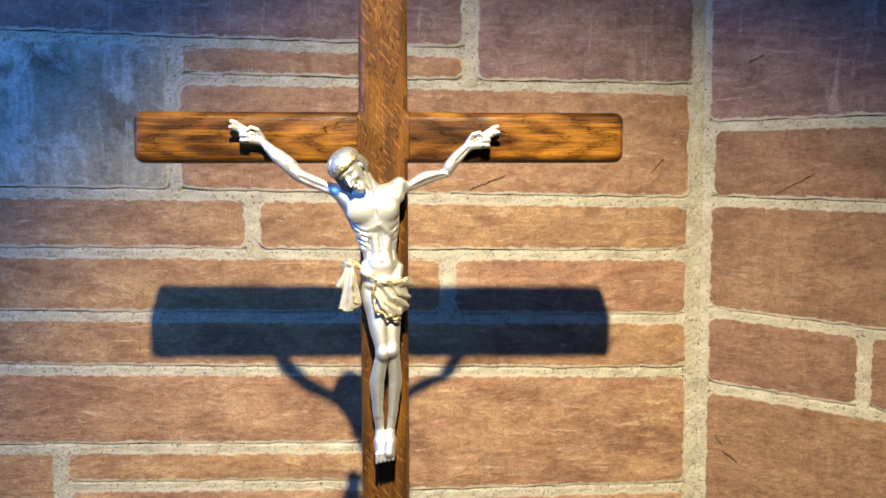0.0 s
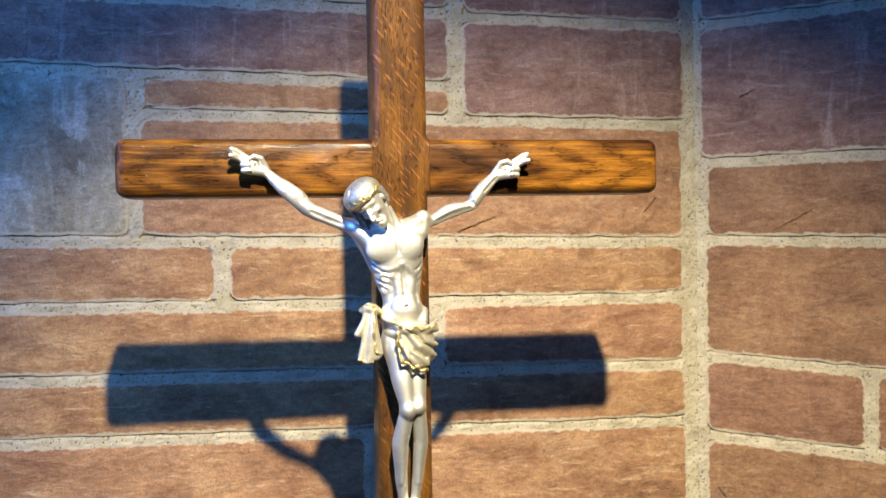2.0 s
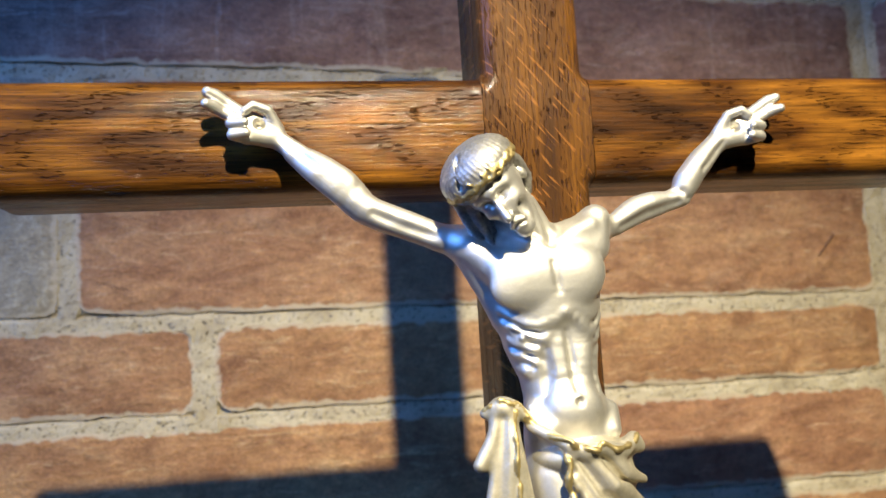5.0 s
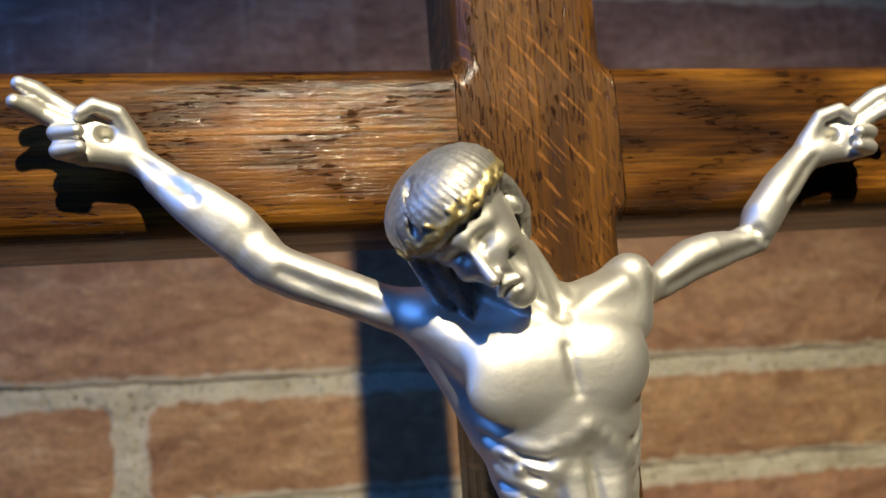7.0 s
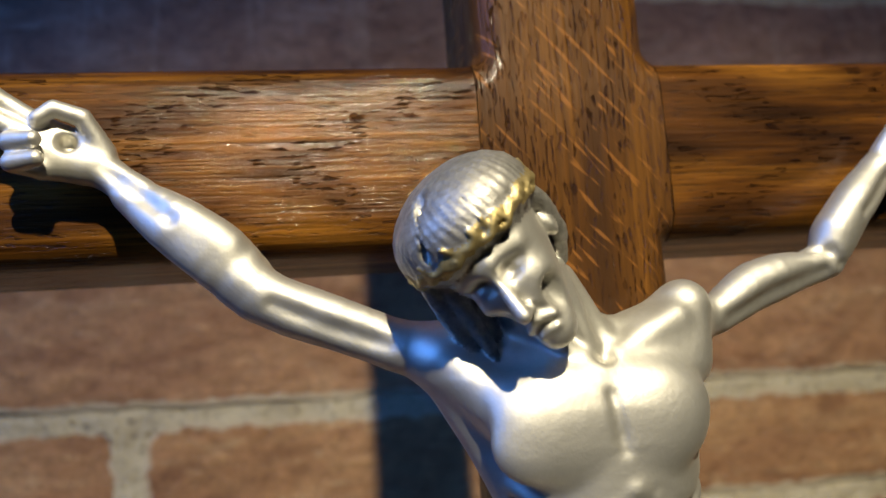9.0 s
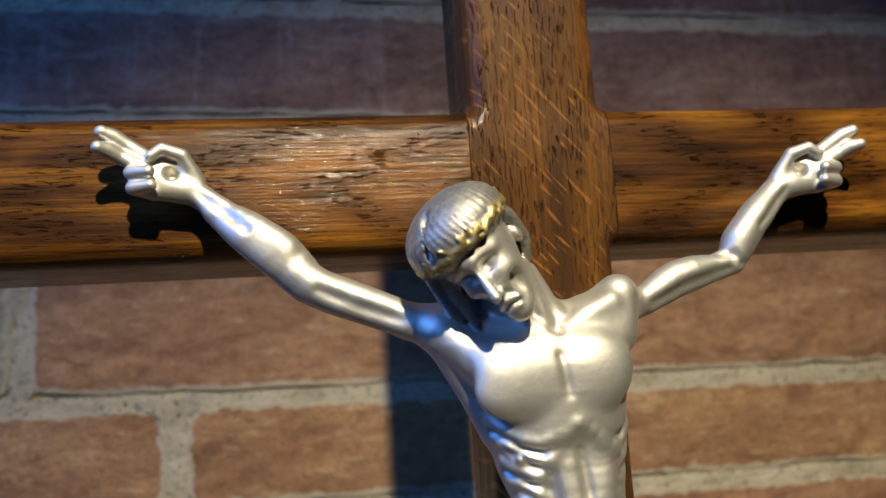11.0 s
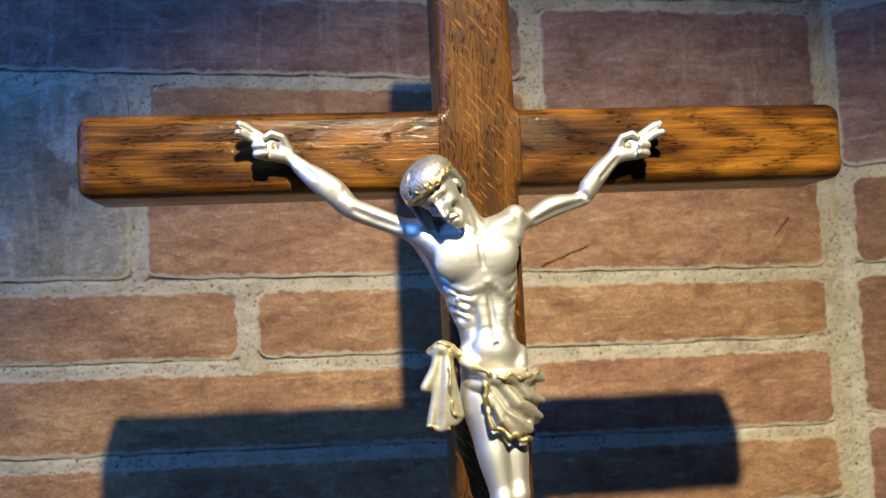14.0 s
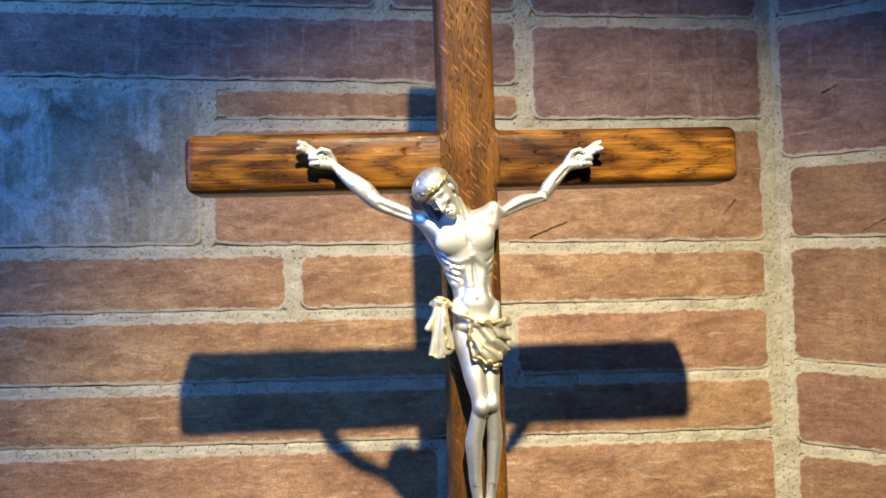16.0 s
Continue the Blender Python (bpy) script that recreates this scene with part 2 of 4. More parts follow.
# ---- the stone walls ----
def joint_relief(xs, zs, blocks):
    """Depth of the mortar face behind the stones' faces: sunk under each stone, spilling over its rim unevenly, and pulled back
    in a thin line under each stone's lower edge."""
    X, Z = np.meshgrid(xs, zs)
    rough = np.array([[noise.noise(Vector((x * 75, 3.0, z * 75))) + 0.55 * noise.noise(Vector((x * 260, 9.0, z * 260))) for x in xs] for z in zs])
    inside = np.full(X.shape, -1.0)
    sunk = np.zeros(X.shape)
    for x0, x1, lo, hi in blocks:
        u = np.clip((X - x0) / (x1 - x0), 0, 1)
        low = lo[0] + (lo[1] - lo[0]) * u
        high = hi[0] + (hi[1] - hi[0]) * u
        across = np.minimum(X - x0, x1 - X)
        inside = np.maximum(inside, np.minimum(across, np.minimum(Z - low, high - Z)))
        below = low - Z + 0.0016 * rough
        sunk = np.maximum(sunk, np.where((across > 0) & (below > -0.004), np.clip(1 - np.abs(below - 0.0010) / 0.0024, 0, 1), 0))
    under = np.clip((inside + 0.0022 * rough - 0.0016) / 0.0030, 0, 1)
    return 0.0002 + 0.0012 * rough + 0.0100 * under + 0.0042 * sunk


def mortar_wall(name, width, label, m, blocks):
    """A mortar face near the plane y=0 of its own frame, x to the right, with a slab behind it; a fine relief where the stones stand."""
    north = name == "wall_north"
    x0, x1 = (-0.62 - CORNER, 0.0) if north else (0.0, 0.32)
    z0, z1, step = 1.15, 1.95, 0.0024
    xs, zs = np.linspace(x0, x1, round((x1 - x0) / step)), np.linspace(z0, z1, round((z1 - z0) / step))
    depth = joint_relief(xs, zs, blocks)
    nx, nz = len(xs), len(zs)
    verts = [(xs[i], depth[j, i], zs[j]) for j in range(nz) for i in range(nx)]
    faces = [(j * nx + i, j * nx + i + 1, (j + 1) * nx + i + 1, (j + 1) * nx + i) for j in range(nz - 1) for i in range(nx - 1)]
    me = bpy.data.meshes.new("mortar_face")
    me.from_pydata(verts, [], faces)
    bm = bmesh.new()
    bm.from_mesh(me)
    bpy.data.meshes.remove(me)
    far = -width if north else width
    a, b = min(far, 0), max(far, 0)
    box(bm, a, b, 0.02, 0.25, 0, TOP)
    box(bm, a, b, 0.004, 0.02, 0, z0)
    box(bm, a, b, 0.004, 0.02, z1, TOP)
    if north:
        box(bm, a, x0, 0.004, 0.02, z0, z1)
    else:
        box(bm, x1, b, 0.004, 0.02, z0, z1)
    ob = part(name, bm, MORTAR)
    ob.matrix_world = m
    return tagged(ob, label, "wall", kind="structure")


def stone_block(parent, x0, x1, zb, zt, mat, seed, name="brick", wob=0.0017):
    """One hewn block: zb and zt give the lower and upper edge at its two ends. Ragged rim, eased lip, uneven split face."""
    rnd = random.Random(seed)
    x0, x1, zb, zt = x0 - 0.0012, x1 + 0.0012, [z - 0.0012 for z in zb], [z + 0.0012 for z in zt]
    w, h = x1 - x0, (zt[0] + zt[1] - zb[0] - zb[1]) / 2
    nx, nz = max(6, min(80, round(w / 0.008))), max(4, min(18, round(h / 0.007)))
    off = rnd.random() * 50
    lean = rnd.uniform(-0.0012, 0.0012)
    bm = bmesh.new()
    layer = bm.verts.layers.float.new("smear")

    def place(i, j, deep):
        u, v = i / nx, j / nz
        x = x0 + w * u
        low, high = zb[0] + (zb[1] - zb[0]) * u, zt[0] + (zt[1] - zt[0]) * u
        z = low + (high - low) * v
        ex, ez = min(u, 1 - u) * w, min(v, 1 - v) * h
        edge = min(ex, ez)
        hold = max(0.0, 1 - edge / 0.012)
        n = (noise.noise_vector(Vector((x * 60 + off, off, z * 60))) + noise.noise_vector(Vector((x * 230 + off, off, z * 230))) * 0.7) * wob
        cut = 0.0032 * max(0.0, 1 - (ex + ez) / 0.010)
        x += n.x * hold + (cut if u < 0.5 else -cut) * (ex < 0.004)
        z += n.z * hold + (cut if v < 0.5 else -cut) * (ez < 0.004)
        face = -0.0012 + lean * (2 * u - 1) - 0.0016 * noise.noise(Vector((x * 22 + off, 5.0, z * 34))) - 0.0015 * noise.noise(Vector((x * 55 + off, 8.0, z * 120)))
        face += 0.0012 * max(0.0, 1 - edge / 0.005)
        vert = bm.verts.new((x, 0.014 if deep else face, z))
        vert[layer] = max(0.0, 1 - edge / 0.0075)
        return vert
    grid = [[place(i, j, False) for i in range(nx + 1)] for j in range(nz + 1)]
    for j in range(nz):
        for i in range(nx):
            bm.faces.new((grid[j][i], grid[j][i + 1], grid[j + 1][i + 1], grid[j + 1][i]))
    ring = [(i, 0) for i in range(nx)] + [(nx, j) for j in range(nz)] + [(nx - i, nz) for i in range(nx)] + [(0, nz - j) for j in range(nz)]
    back = [place(i, j, True) for i, j in ring]
    k = len(ring)
    for q in range(k):
        (i0, j0), (i1, j1) = ring[q], ring[(q + 1) % k]
        bm.faces.new((back[q], back[(q + 1) % k], grid[j1][i1], grid[j0][i0]))
    ob = part(name, bm, mat, parent, smooth=True)
    ob.data.set_sharp_from_angle(angle=radians(45))
    return ob


def course_line(pts):
    """A sloping joint line through two or more (x, z) knots."""
    def z(x):
        (xa, za), (xb, zb) = pts[0], pts[-1]
        for p, q in zip(pts, pts[1:]):
            if p[0] <= x <= q[0]:
                (xa, za), (xb, zb) = p, q
        return za + (zb - za) * (x - xa) / (xb - xa)
    return z


NORTH = pose(CORNER, WALL_Y + 0.0030, 0)
EAST_M = pose(CORNER, WALL_Y + 0.0030, 0) @ pose(0, 0, 0, 0, 0, -math.degrees(BEND))
J0 = course_line([(-0.4, 1.818), (0.0, 1.8105), (0.10, 1.808)])
J0R = course_line([(0.10, 1.808), (0.14, 1.804), (0.388, 1.802)])
J1 = course_line([(-0.37, 1.746), (0.0, 1.738), (0.108, 1.733)])
J2 = course_line([(-0.174, 1.702), (0.108, 1.698), (0.386, 1.6955)])
J3 = course_line([(-0.368, 1.583), (-0.015, 1.576), (0.382, 1.568)])
J4 = course_line([(-0.371, 1.520), (-0.016, 1.513), (0.380, 1.508)])
J5 = course_line([(-0.373, 1.452), (-0.234, 1.448), (0.382, 1.434)])
J6 = course_line([(-0.376, 1.393), (-0.018, 1.384), (0.383, 1.372)])
J7 = course_line([(-0.380, 1.307), (0.0, 1.295)])
J8 = course_line([(-0.264, 1.261), (0.006, 1.253)])
J9 = course_line([(-0.4, 1.19), (0.4, 1.19)])
J9R = course_line([(-0.4, 1.245), (0.4, 1.235)])
TOPJ = course_line([(-0.4, 1.90), (0.4, 1.885)])
TOP2 = course_line([(-0.4, 1.96), (0.4, 1.96)])
HALF = 0.0060
BLOCKS = [
    (-0.60, -0.02, J0, TOPJ, DUSKSTONE), (-0.005, 0.122, J0, TOPJ, DUSKSTONE), (0.137, 0.379, J0R, TOPJ, DUSKSTONE),
    (-0.60, 0.121, J1, J0, DUSKSTONE), (-0.60, -0.1965, J3, J1, GREYSTONE), (-0.1785, 0.1205, J2, J1, SANDSTONE),
    (0.1365, 0.381, J2, J0R, DUSKSTONE), (-0.183, 0.379, J3, J2, SANDSTONE),
    (-0.60, -0.1165, J4, J3, SANDSTONE), (-0.102, 0.379, J4, J3, SANDSTONE),
    (-0.60, 0.0965, J5, J4, SANDSTONE), (0.1115, 0.378, J5, J4, SANDSTONE),
    (-0.60, 0.380, J6, J5, SANDSTONE),
    (-0.60, 0.028, J7, J6, SANDSTONE), (0.042, 0.381, J9R, J6, SANDSTONE),
    (-0.60, -0.326, J9, J7, SANDSTONE), (-0.312, 0.028, J8, J7, SANDSTONE),
    (-0.312, 0.028, J9, J8, SANDSTONE), (0.042, 0.381, J9, J9R, SANDSTONE),
]
laid = [(x0 - CORNER, x1 - CORNER, (lo(x0) + HALF, lo(x1) + HALF), (hi(x0) - HALF, hi(x1) - HALF)) for x0, x1, lo, hi, mat in BLOCKS]
wall_n = mortar_wall("wall_north", 1.64, "red sandstone block wall with wide sandy mortar joints", NORTH, laid)
for i, (place, row) in enumerate(zip(laid, BLOCKS)):
    stone_block(wall_n, *place, row[4], 10 + i)

# the bent wall's courses, u along the wall from the corner
E0 = course_line([(0.0, 1.802), (0.18, 1.811)])
E1 = course_line([(0.0, 1.654), (0.18, 1.656)])
E2 = course_line([(0.0, 1.570), (0.18, 1.5655)])
E3 = course_line([(0.0, 1.4435), (0.18, 1.430)])
E4 = course_line([(0.0, 1.357), (0.18, 1.342)])
E5 = course_line([(0.0, 1.20), (0.18, 1.19)])
ETOP = course_line([(0.0, 1.90), (0.18, 1.90)])
BENT = [(0.006, 0.30, E0, ETOP), (0.006, 0.30, E1, E0), (0.012, 0.30, E2, E1), (0.010, 0.30, E3, E2),
        (0.010, 0.167, E4, E3), (0.179, 0.30, E4, E3), (0.010, 0.30, E5, E4)]
laid = [(x0, x1, (lo(x0) + HALF, lo(x1) + HALF), (hi(x0) - HALF, hi(x1) - HALF)) for x0, x1, lo, hi in BENT]
wall_e = mortar_wall("wall_north_bend", 2.4, "red sandstone block wall turning at an angle", EAST_M, laid)
# below the top two courses, the bend's dimmer light is in the stone colour
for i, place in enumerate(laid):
    stone_block(wall_e, *place, DUSKSTONE if i < 2 else ROSESTONE_DIMMED, 60 + i)


def crack_material():
    m, nt, b = material("dark_crack")
    n = noise_tex(nt, coords(nt), 300, 4, 0.6)
    nt.links.new(ramp(nt, n, (0.3, (0.07, 0.036, 0.022)), (0.7, (0.15, 0.08, 0.05))), b.inputs["Base Color"])
    b.inputs["Roughness"].default_value = 0.95
    return m


CRACK = crack_material()


def crack(parent, x0, z0, x1, z1, seed, wide=0.0002):
    """A hairline split in a stone's face: a thin ragged sliver, thickest in the middle, following the relief."""
    rnd = random.Random(seed)
    bm = bmesh.new()
    n = 9
    rows = []
    for i in range(n + 1):
        t = i / n
        x, z = x0 + (x1 - x0) * t, z0 + (z1 - z0) * t + rnd.uniform(-1, 1) * 0.0008
        w = wide * (0.25 + math.sin(math.pi * t)) * rnd.uniform(0.6, 1.3)
        rows.append([bm.verts.new((x, y, z + s * w)) for s, y in ((-1, 0.004), (-1, -0.0030), (1, -0.0030), (1, 0.004))])
    for a, b in zip(rows, rows[1:]):
        for k in range(3):
            bm.faces.new((a[k], b[k], b[k + 1], a[k + 1]))
    part("crack", bm, CRACK, parent)


for k, (x0, z0, x1, z1) in enumerate([(0.333, 1.600, 0.348, 1.616), (0.128, 1.583, 0.168, 1.598), (-0.172, 1.604, -0.150, 1.597)]):
    crack(wall_n, x0 - CORNER, z0, x1 - CORNER, z1, k)
for k, (x0, z0, x1, z1) in enumerate([(0.078, 1.577, 0.118, 1.600), (0.046, 1.722, 0.062, 1.729), (0.030, 1.282, 0.046, 1.270), (0.020, 1.300, 0.029, 1.289)]):
    crack(wall_e, x0, z0, x1, z1, 20 + k)


def far_courses(parent, x0, x1, z0, z1, seed):
    """The courses that go on out of sight, joined into one mesh."""
    rnd = random.Random(seed)
    bm = bmesh.new()
    z = z0
    while z < z1 - 0.03:
        h = min(rnd.choice((0.05, 0.06, 0.08, 0.11)), z1 - z)
        x = x0 + rnd.random() * 0.1
        while x < x1 - 0.05:
            w = min(rnd.uniform(0.2, 0.5), x1 - x)
            box(bm, x, x + w - 0.014, -0.001, 0.01, z, z + h - 0.014)
            x += w
        z += h
    ob = part("brick_courses", bm, SANDSTONE, parent)
    return tagged(ob, kind="stuff")


far_courses(wall_n, -1.44, -0.61 - CORNER, 0.02, 2.88, 1)
far_courses(wall_n, -0.60 - CORNER, -0.02, 0.02, 1.18, 2)
far_courses(wall_n, -0.60 - CORNER, -0.02, 1.97, 2.88, 3)
far_courses(wall_e, 0.32, 2.2, 0.02, 2.88, 4)
far_courses(wall_e, 0.02, 0.31, 0.02, 1.17, 5)
far_courses(wall_e, 0.02, 0.31, 1.92, 2.88, 6)

# ---- the wooden cross ----
CX, CY = 0.0235, 0.6815
ARM_LOW, ARM_HIGH, CROSS_TOP, DEEP = 1.6085, 1.6475, 1.847, 0.037
REACH_L, REACH_R = 0.1885, 0.1885


def cross_outline(inset):
    """The cross from the front, drawn in by inset all round; every inset gives the same count of points."""
    hw, n = 0.0187 - inset, 5
    low, high, top = ARM_LOW + inset, ARM_HIGH - inset, CROSS_TOP - inset
    right, left = REACH_R - inset, REACH_L - inset
    pts = []

    def hollow(x, z, sx, sz, rad):
        cx, cz = x + sx * rad, z + sz * rad
        return [(cx - sx * rad * math.cos(a), cz - sz * rad * math.sin(a)) for a in [math.pi / 2 * k / n for k in range(n + 1)]]

    def knuckle(x, z, sx, sz, rad):
        cx, cz = x - sx * rad, z - sz * rad
        return [(cx + sx * rad * math.cos(a), cz + sz * rad * math.sin(a)) for a in [math.pi / 2 * k / n for k in range(n + 1)]]
    r, r2, rc = 0.0030 + inset, 0.0010 + inset, 0.0070 - inset
    pts += [(hw, 0.0)]
    pts += hollow(hw, low, 1, -1, r2)
    pts += list(reversed(knuckle(right, low, 1, -1, rc))) + knuckle(right, high, 1, 1, rc)
    pts += list(reversed(hollow(hw, high, 1, 1, r)))
    pts += knuckle(hw, top, 1, 1, rc) + list(reversed(knuckle(-hw, top, -1, 1, rc)))
    pts += hollow(-hw, high, -1, 1, r)
    pts += list(reversed(knuckle(-left, high, -1, 1, rc))) + knuckle(-left, low, -1, -1, rc)
    pts += list(reversed(hollow(-hw, low, -1, -1, r2)))
    pts += [(-hw, 0.0)]
    return pts


def crucifix():
    top = tagged(new("wooden_cross"), "dark-stained glossy oak cross standing before the stone wall", "cross")
    top.matrix_world = pose(CX, CY, 0, 0, 0, -1.5)
    whole = bmesh.new()
    R = 0.0068
    rings = [(R * (1 - math.cos(a)), R * (1 - math.sin(a)), 0.0) for a in [math.pi / 2 * k / 5 for k in range(5, -1, -1)]]
    for y in (0.0140, 0.0235):
        rings += [(0.0, y, 0.0), (0.0, y + 0.0004, 0.0007), (0.0, y + 0.0011, 0.0007), (0.0, y + 0.0015, 0.0)]
    rings += [(0.0, DEEP - 0.002, 0.0), (0.0006, DEEP - 0.0006, 0.0), (0.002, DEEP, 0.0)]
    loops = []
    for inset, y, groove in rings:
        loop = []
        for x, z in cross_outline(inset):
            g = groove if abs(x) < 0.0190 and not ARM_LOW - 0.004 < z < ARM_HIGH + 0.006 else 0.0
            loop.append(whole.verts.new((x - math.copysign(g, x), y, z)))
        loops.append(loop)
    for a, b in zip(loops, loops[1:]):
        for i in range(len(a)):
            k = (i + 1) % len(a)
            whole.faces.new((a[i], a[k], b[k], b[i]))
    whole.faces.new(loops[0])
    whole.faces.new(loops[-1])
    bmesh.ops.recalc_face_normals(whole, faces=whole.faces)
    seam = 0.0198
    for name, cuts, mat, label in (("upright", ((-seam, -1), (seam, 1)), OAK_UP, "upright with pale slanting ray flecks"),
                                   ("arm", ((-seam - 0.0002, 1),), OAK_ARM, "cross arm with lengthwise grain"),
                                   ("arm", ((seam + 0.0002, -1),), OAK_ARM, "cross arm with lengthwise grain")):
        bm = whole.copy()
        for x, side in cuts:
            res = bmesh.ops.bisect_plane(bm, geom=list(bm.verts) + list(bm.edges) + list(bm.faces), plane_co=(x, 0, 0), plane_no=(side, 0, 0), clear_outer=True)
            edges = [g for g in res["geom_cut"] if isinstance(g, bmesh.types.BMEdge)]
            bmesh.ops.holes_fill(bm, edges=edges, sides=0)
        bmesh.ops.triangulate(bm, faces=[f for f in bm.faces if len(f.verts) > 4])
        ob = part(name, bm, mat, top, label)
        ob.data.set_sharp_from_angle(angle=radians(40))
        ob.data.polygons.foreach_set("use_smooth", [True] * len(ob.data.polygons))
    whole.free()
    return top


crucifix()


# ---- the cast figure: rounded forms blended in a distance field, skinned into one mesh ----
LO, HI, CELL = (-0.101, 0.636, 1.374), (0.120, 0.690, 1.648), 0.00047


class Field:
    def __init__(self):
        self.n = [int(math.ceil((h - l) / CELL)) + 1 for l, h in zip(LO, HI)]
        self.axes = [l + CELL * np.arange(n, dtype=np.float32) for l, n in zip(LO, self.n)]
        self.d = np.full(self.n, 0.02, dtype=np.float32)

    def window(self, lo, hi, pad):
        sl = []
        for a, l, h in zip(self.axes, lo, hi):
            i = max(0, int(np.searchsorted(a, l - pad)))
            j = min(len(a), int(np.searchsorted(a, h + pad)) + 1)
            sl.append(slice(i, max(j, i + 1)))
        x, y, z = (a[s] for a, s in zip(self.axes, sl))
        return tuple(sl), x[:, None, None], y[None, :, None], z[None, None, :]

    def blend(self, sl, d, k):
        old = self.d[sl]
        if k <= 0:
            self.d[sl] = np.minimum(old, d)
        else:
            h = np.maximum(k - np.abs(old - d), 0) / k
            self.d[sl] = np.minimum(old, d) - h * h * k * 0.25

    def carve(self, sl, d, k):
        old = self.d[sl]
        h = np.maximum(k - np.abs(old + d), 0) / k
        self.d[sl] = np.maximum(old, -d) + h * h * k * 0.25

    def limb(self, a, b, ra, rb, k=0.003, cut=False):
        """A tapered rod with round ends."""
        pad = max(ra, rb) + 0.008
        sl, x, y, z = self.window([min(p, q) for p, q in zip(a, b)], [max(p, q) for p, q in zip(a, b)], pad)
        ab = [q - p for p, q in zip(a, b)]
        ll = sum(c * c for c in ab) + 1e-12
        t = np.clip(((x - a[0]) * ab[0] + (y - a[1]) * ab[1] + (z - a[2]) * ab[2]) / ll, 0, 1)
        d = np.sqrt((x - a[0] - ab[0] * t) ** 2 + (y - a[1] - ab[1] * t) ** 2 + (z - a[2] - ab[2] * t) ** 2) - (ra + (rb - ra) * t)
        (self.carve if cut else self.blend)(sl, d, k)

    def chain(self, pts, k=0.003, cut=False):
        """pts: rows of x, y, z, radius; the rods join smoothly and blend into the rest as one."""
        pad = max(p[3] for p in pts) + 0.008
        sl, x, y, z = self.window([min(p[i] for p in pts) for i in range(3)], [max(p[i] for p in pts) for i in range(3)], pad)
        whole = None
        for a, b in zip(pts, pts[1:]):
            ab = [q - p for p, q in zip(a[:3], b[:3])]
            ll = sum(c * c for c in ab) + 1e-12
            t = np.clip(((x - a[0]) * ab[0] + (y - a[1]) * ab[1] + (z - a[2]) * ab[2]) / ll, 0, 1)
            ease = t * t * (3 - 2 * t)
            d = np.sqrt((x - a[0] - ab[0] * t) ** 2 + (y - a[1] - ab[1] * t) ** 2 + (z - a[2] - ab[2] * t) ** 2) - (a[3] + (b[3] - a[3]) * ease)
            whole = d if whole is None else np.minimum(whole, d)
        (self.carve if cut else self.blend)(sl, whole, k)

    def blob(self, c, r, k=0.003, axes=None, cut=False):
        """An ellipsoid; axes: three unit vectors of its own frame."""
        big = max(r)
        sl, x, y, z = self.window([p - big for p in c], [p + big for p in c], 0.008)
        x, y, z = x - c[0], y - c[1], z - c[2]
        if axes:
            x, y, z = (x * a[0] + y * a[1] + z * a[2] for a in axes)
        k0 = np.sqrt((x / r[0]) ** 2 + (y / r[1]) ** 2 + (z / r[2]) ** 2)
        k1 = np.sqrt((x / r[0] ** 2) ** 2 + (y / r[1] ** 2) ** 2 + (z / r[2] ** 2) ** 2) + 1e-9
        (self.carve if cut else self.blend)(sl, k0 * (k0 - 1) / k1, k)

    def column(self, rows, k=0.003, power=2.25):
        """A body with flattened oval sections; rows of z, left x, right x, front y, back y from the bottom up."""
        r = np.array(rows)
        sl, x, y, z = self.window((r[:, 1].min(), r[:, 3].min(), r[0, 0]), (r[:, 2].max(), r[:, 4].max(), r[-1, 0]), 0.008)
        zz = np.clip(z, r[0, 0], r[-1, 0])
        left, right, front, back = (np.interp(zz, r[:, 0], r[:, i]) for i in (1, 2, 3, 4))
        rx, ry = (right - left) / 2, (back - front) / 2
        across = (np.abs((x - (left + right) / 2) / rx) ** power + np.abs((y - (front + back) / 2) / ry) ** power) ** (1 / power)
        self.blend(sl, np.where(z == zz, (across - 1) * np.minimum(rx, ry), np.hypot(np.maximum((across - 1) * np.minimum(rx, ry), 0), z - zz)), k)

    def front(self, x, z):
        """Where the front of the body lies at x, z."""
        i, j = (int(round((v - self.axes[n][0]) / CELL)) for n, v in ((0, x), (2, z)))
        return float(self.axes[1][int(np.argmax(self.d[i, :, j] < 0))])

    def trace(self, pts, radius, sink, k=0.002, cut=False):
        """A ridge or groove that follows the front of the body through x, z knots, thin at both ends."""
        line = []
        for (xa, za), (xb, zb) in zip(pts, pts[1:]):
            line += [(xa + (xb - xa) * q / 4, za + (zb - za) * q / 4) for q in range(4)]
        line.append(pts[-1])
        n = len(line) - 1
        self.chain([(x, self.front(x, z) + sink, z, radius * (0.35 + 0.65 * math.sin(math.pi * (0.06 + 0.88 * q / n)))) for q, (x, z) in enumerate(line)], k, cut)

    def comb(self, c, axes, amount, count):
        """Fine strands running down from the crown."""
        sl, x, y, z = self.window([p - 0.022 for p in c], [p + 0.022 for p in c], 0.0)
        x, y, z = x - c[0], y - c[1], z - c[2]
        a, b, f = (x * v[0] + y * v[1] + z * v[2] for v in axes)
        turn = np.arctan2(a, f)
        self.d[sl] += amount * np.sin(count * turn + 2.4 * np.sin(420 * b + 2.0 * turn) + 1.3 * np.sin(7 * turn)) * np.clip(np.hypot(a, f) / 0.006, 0, 1)


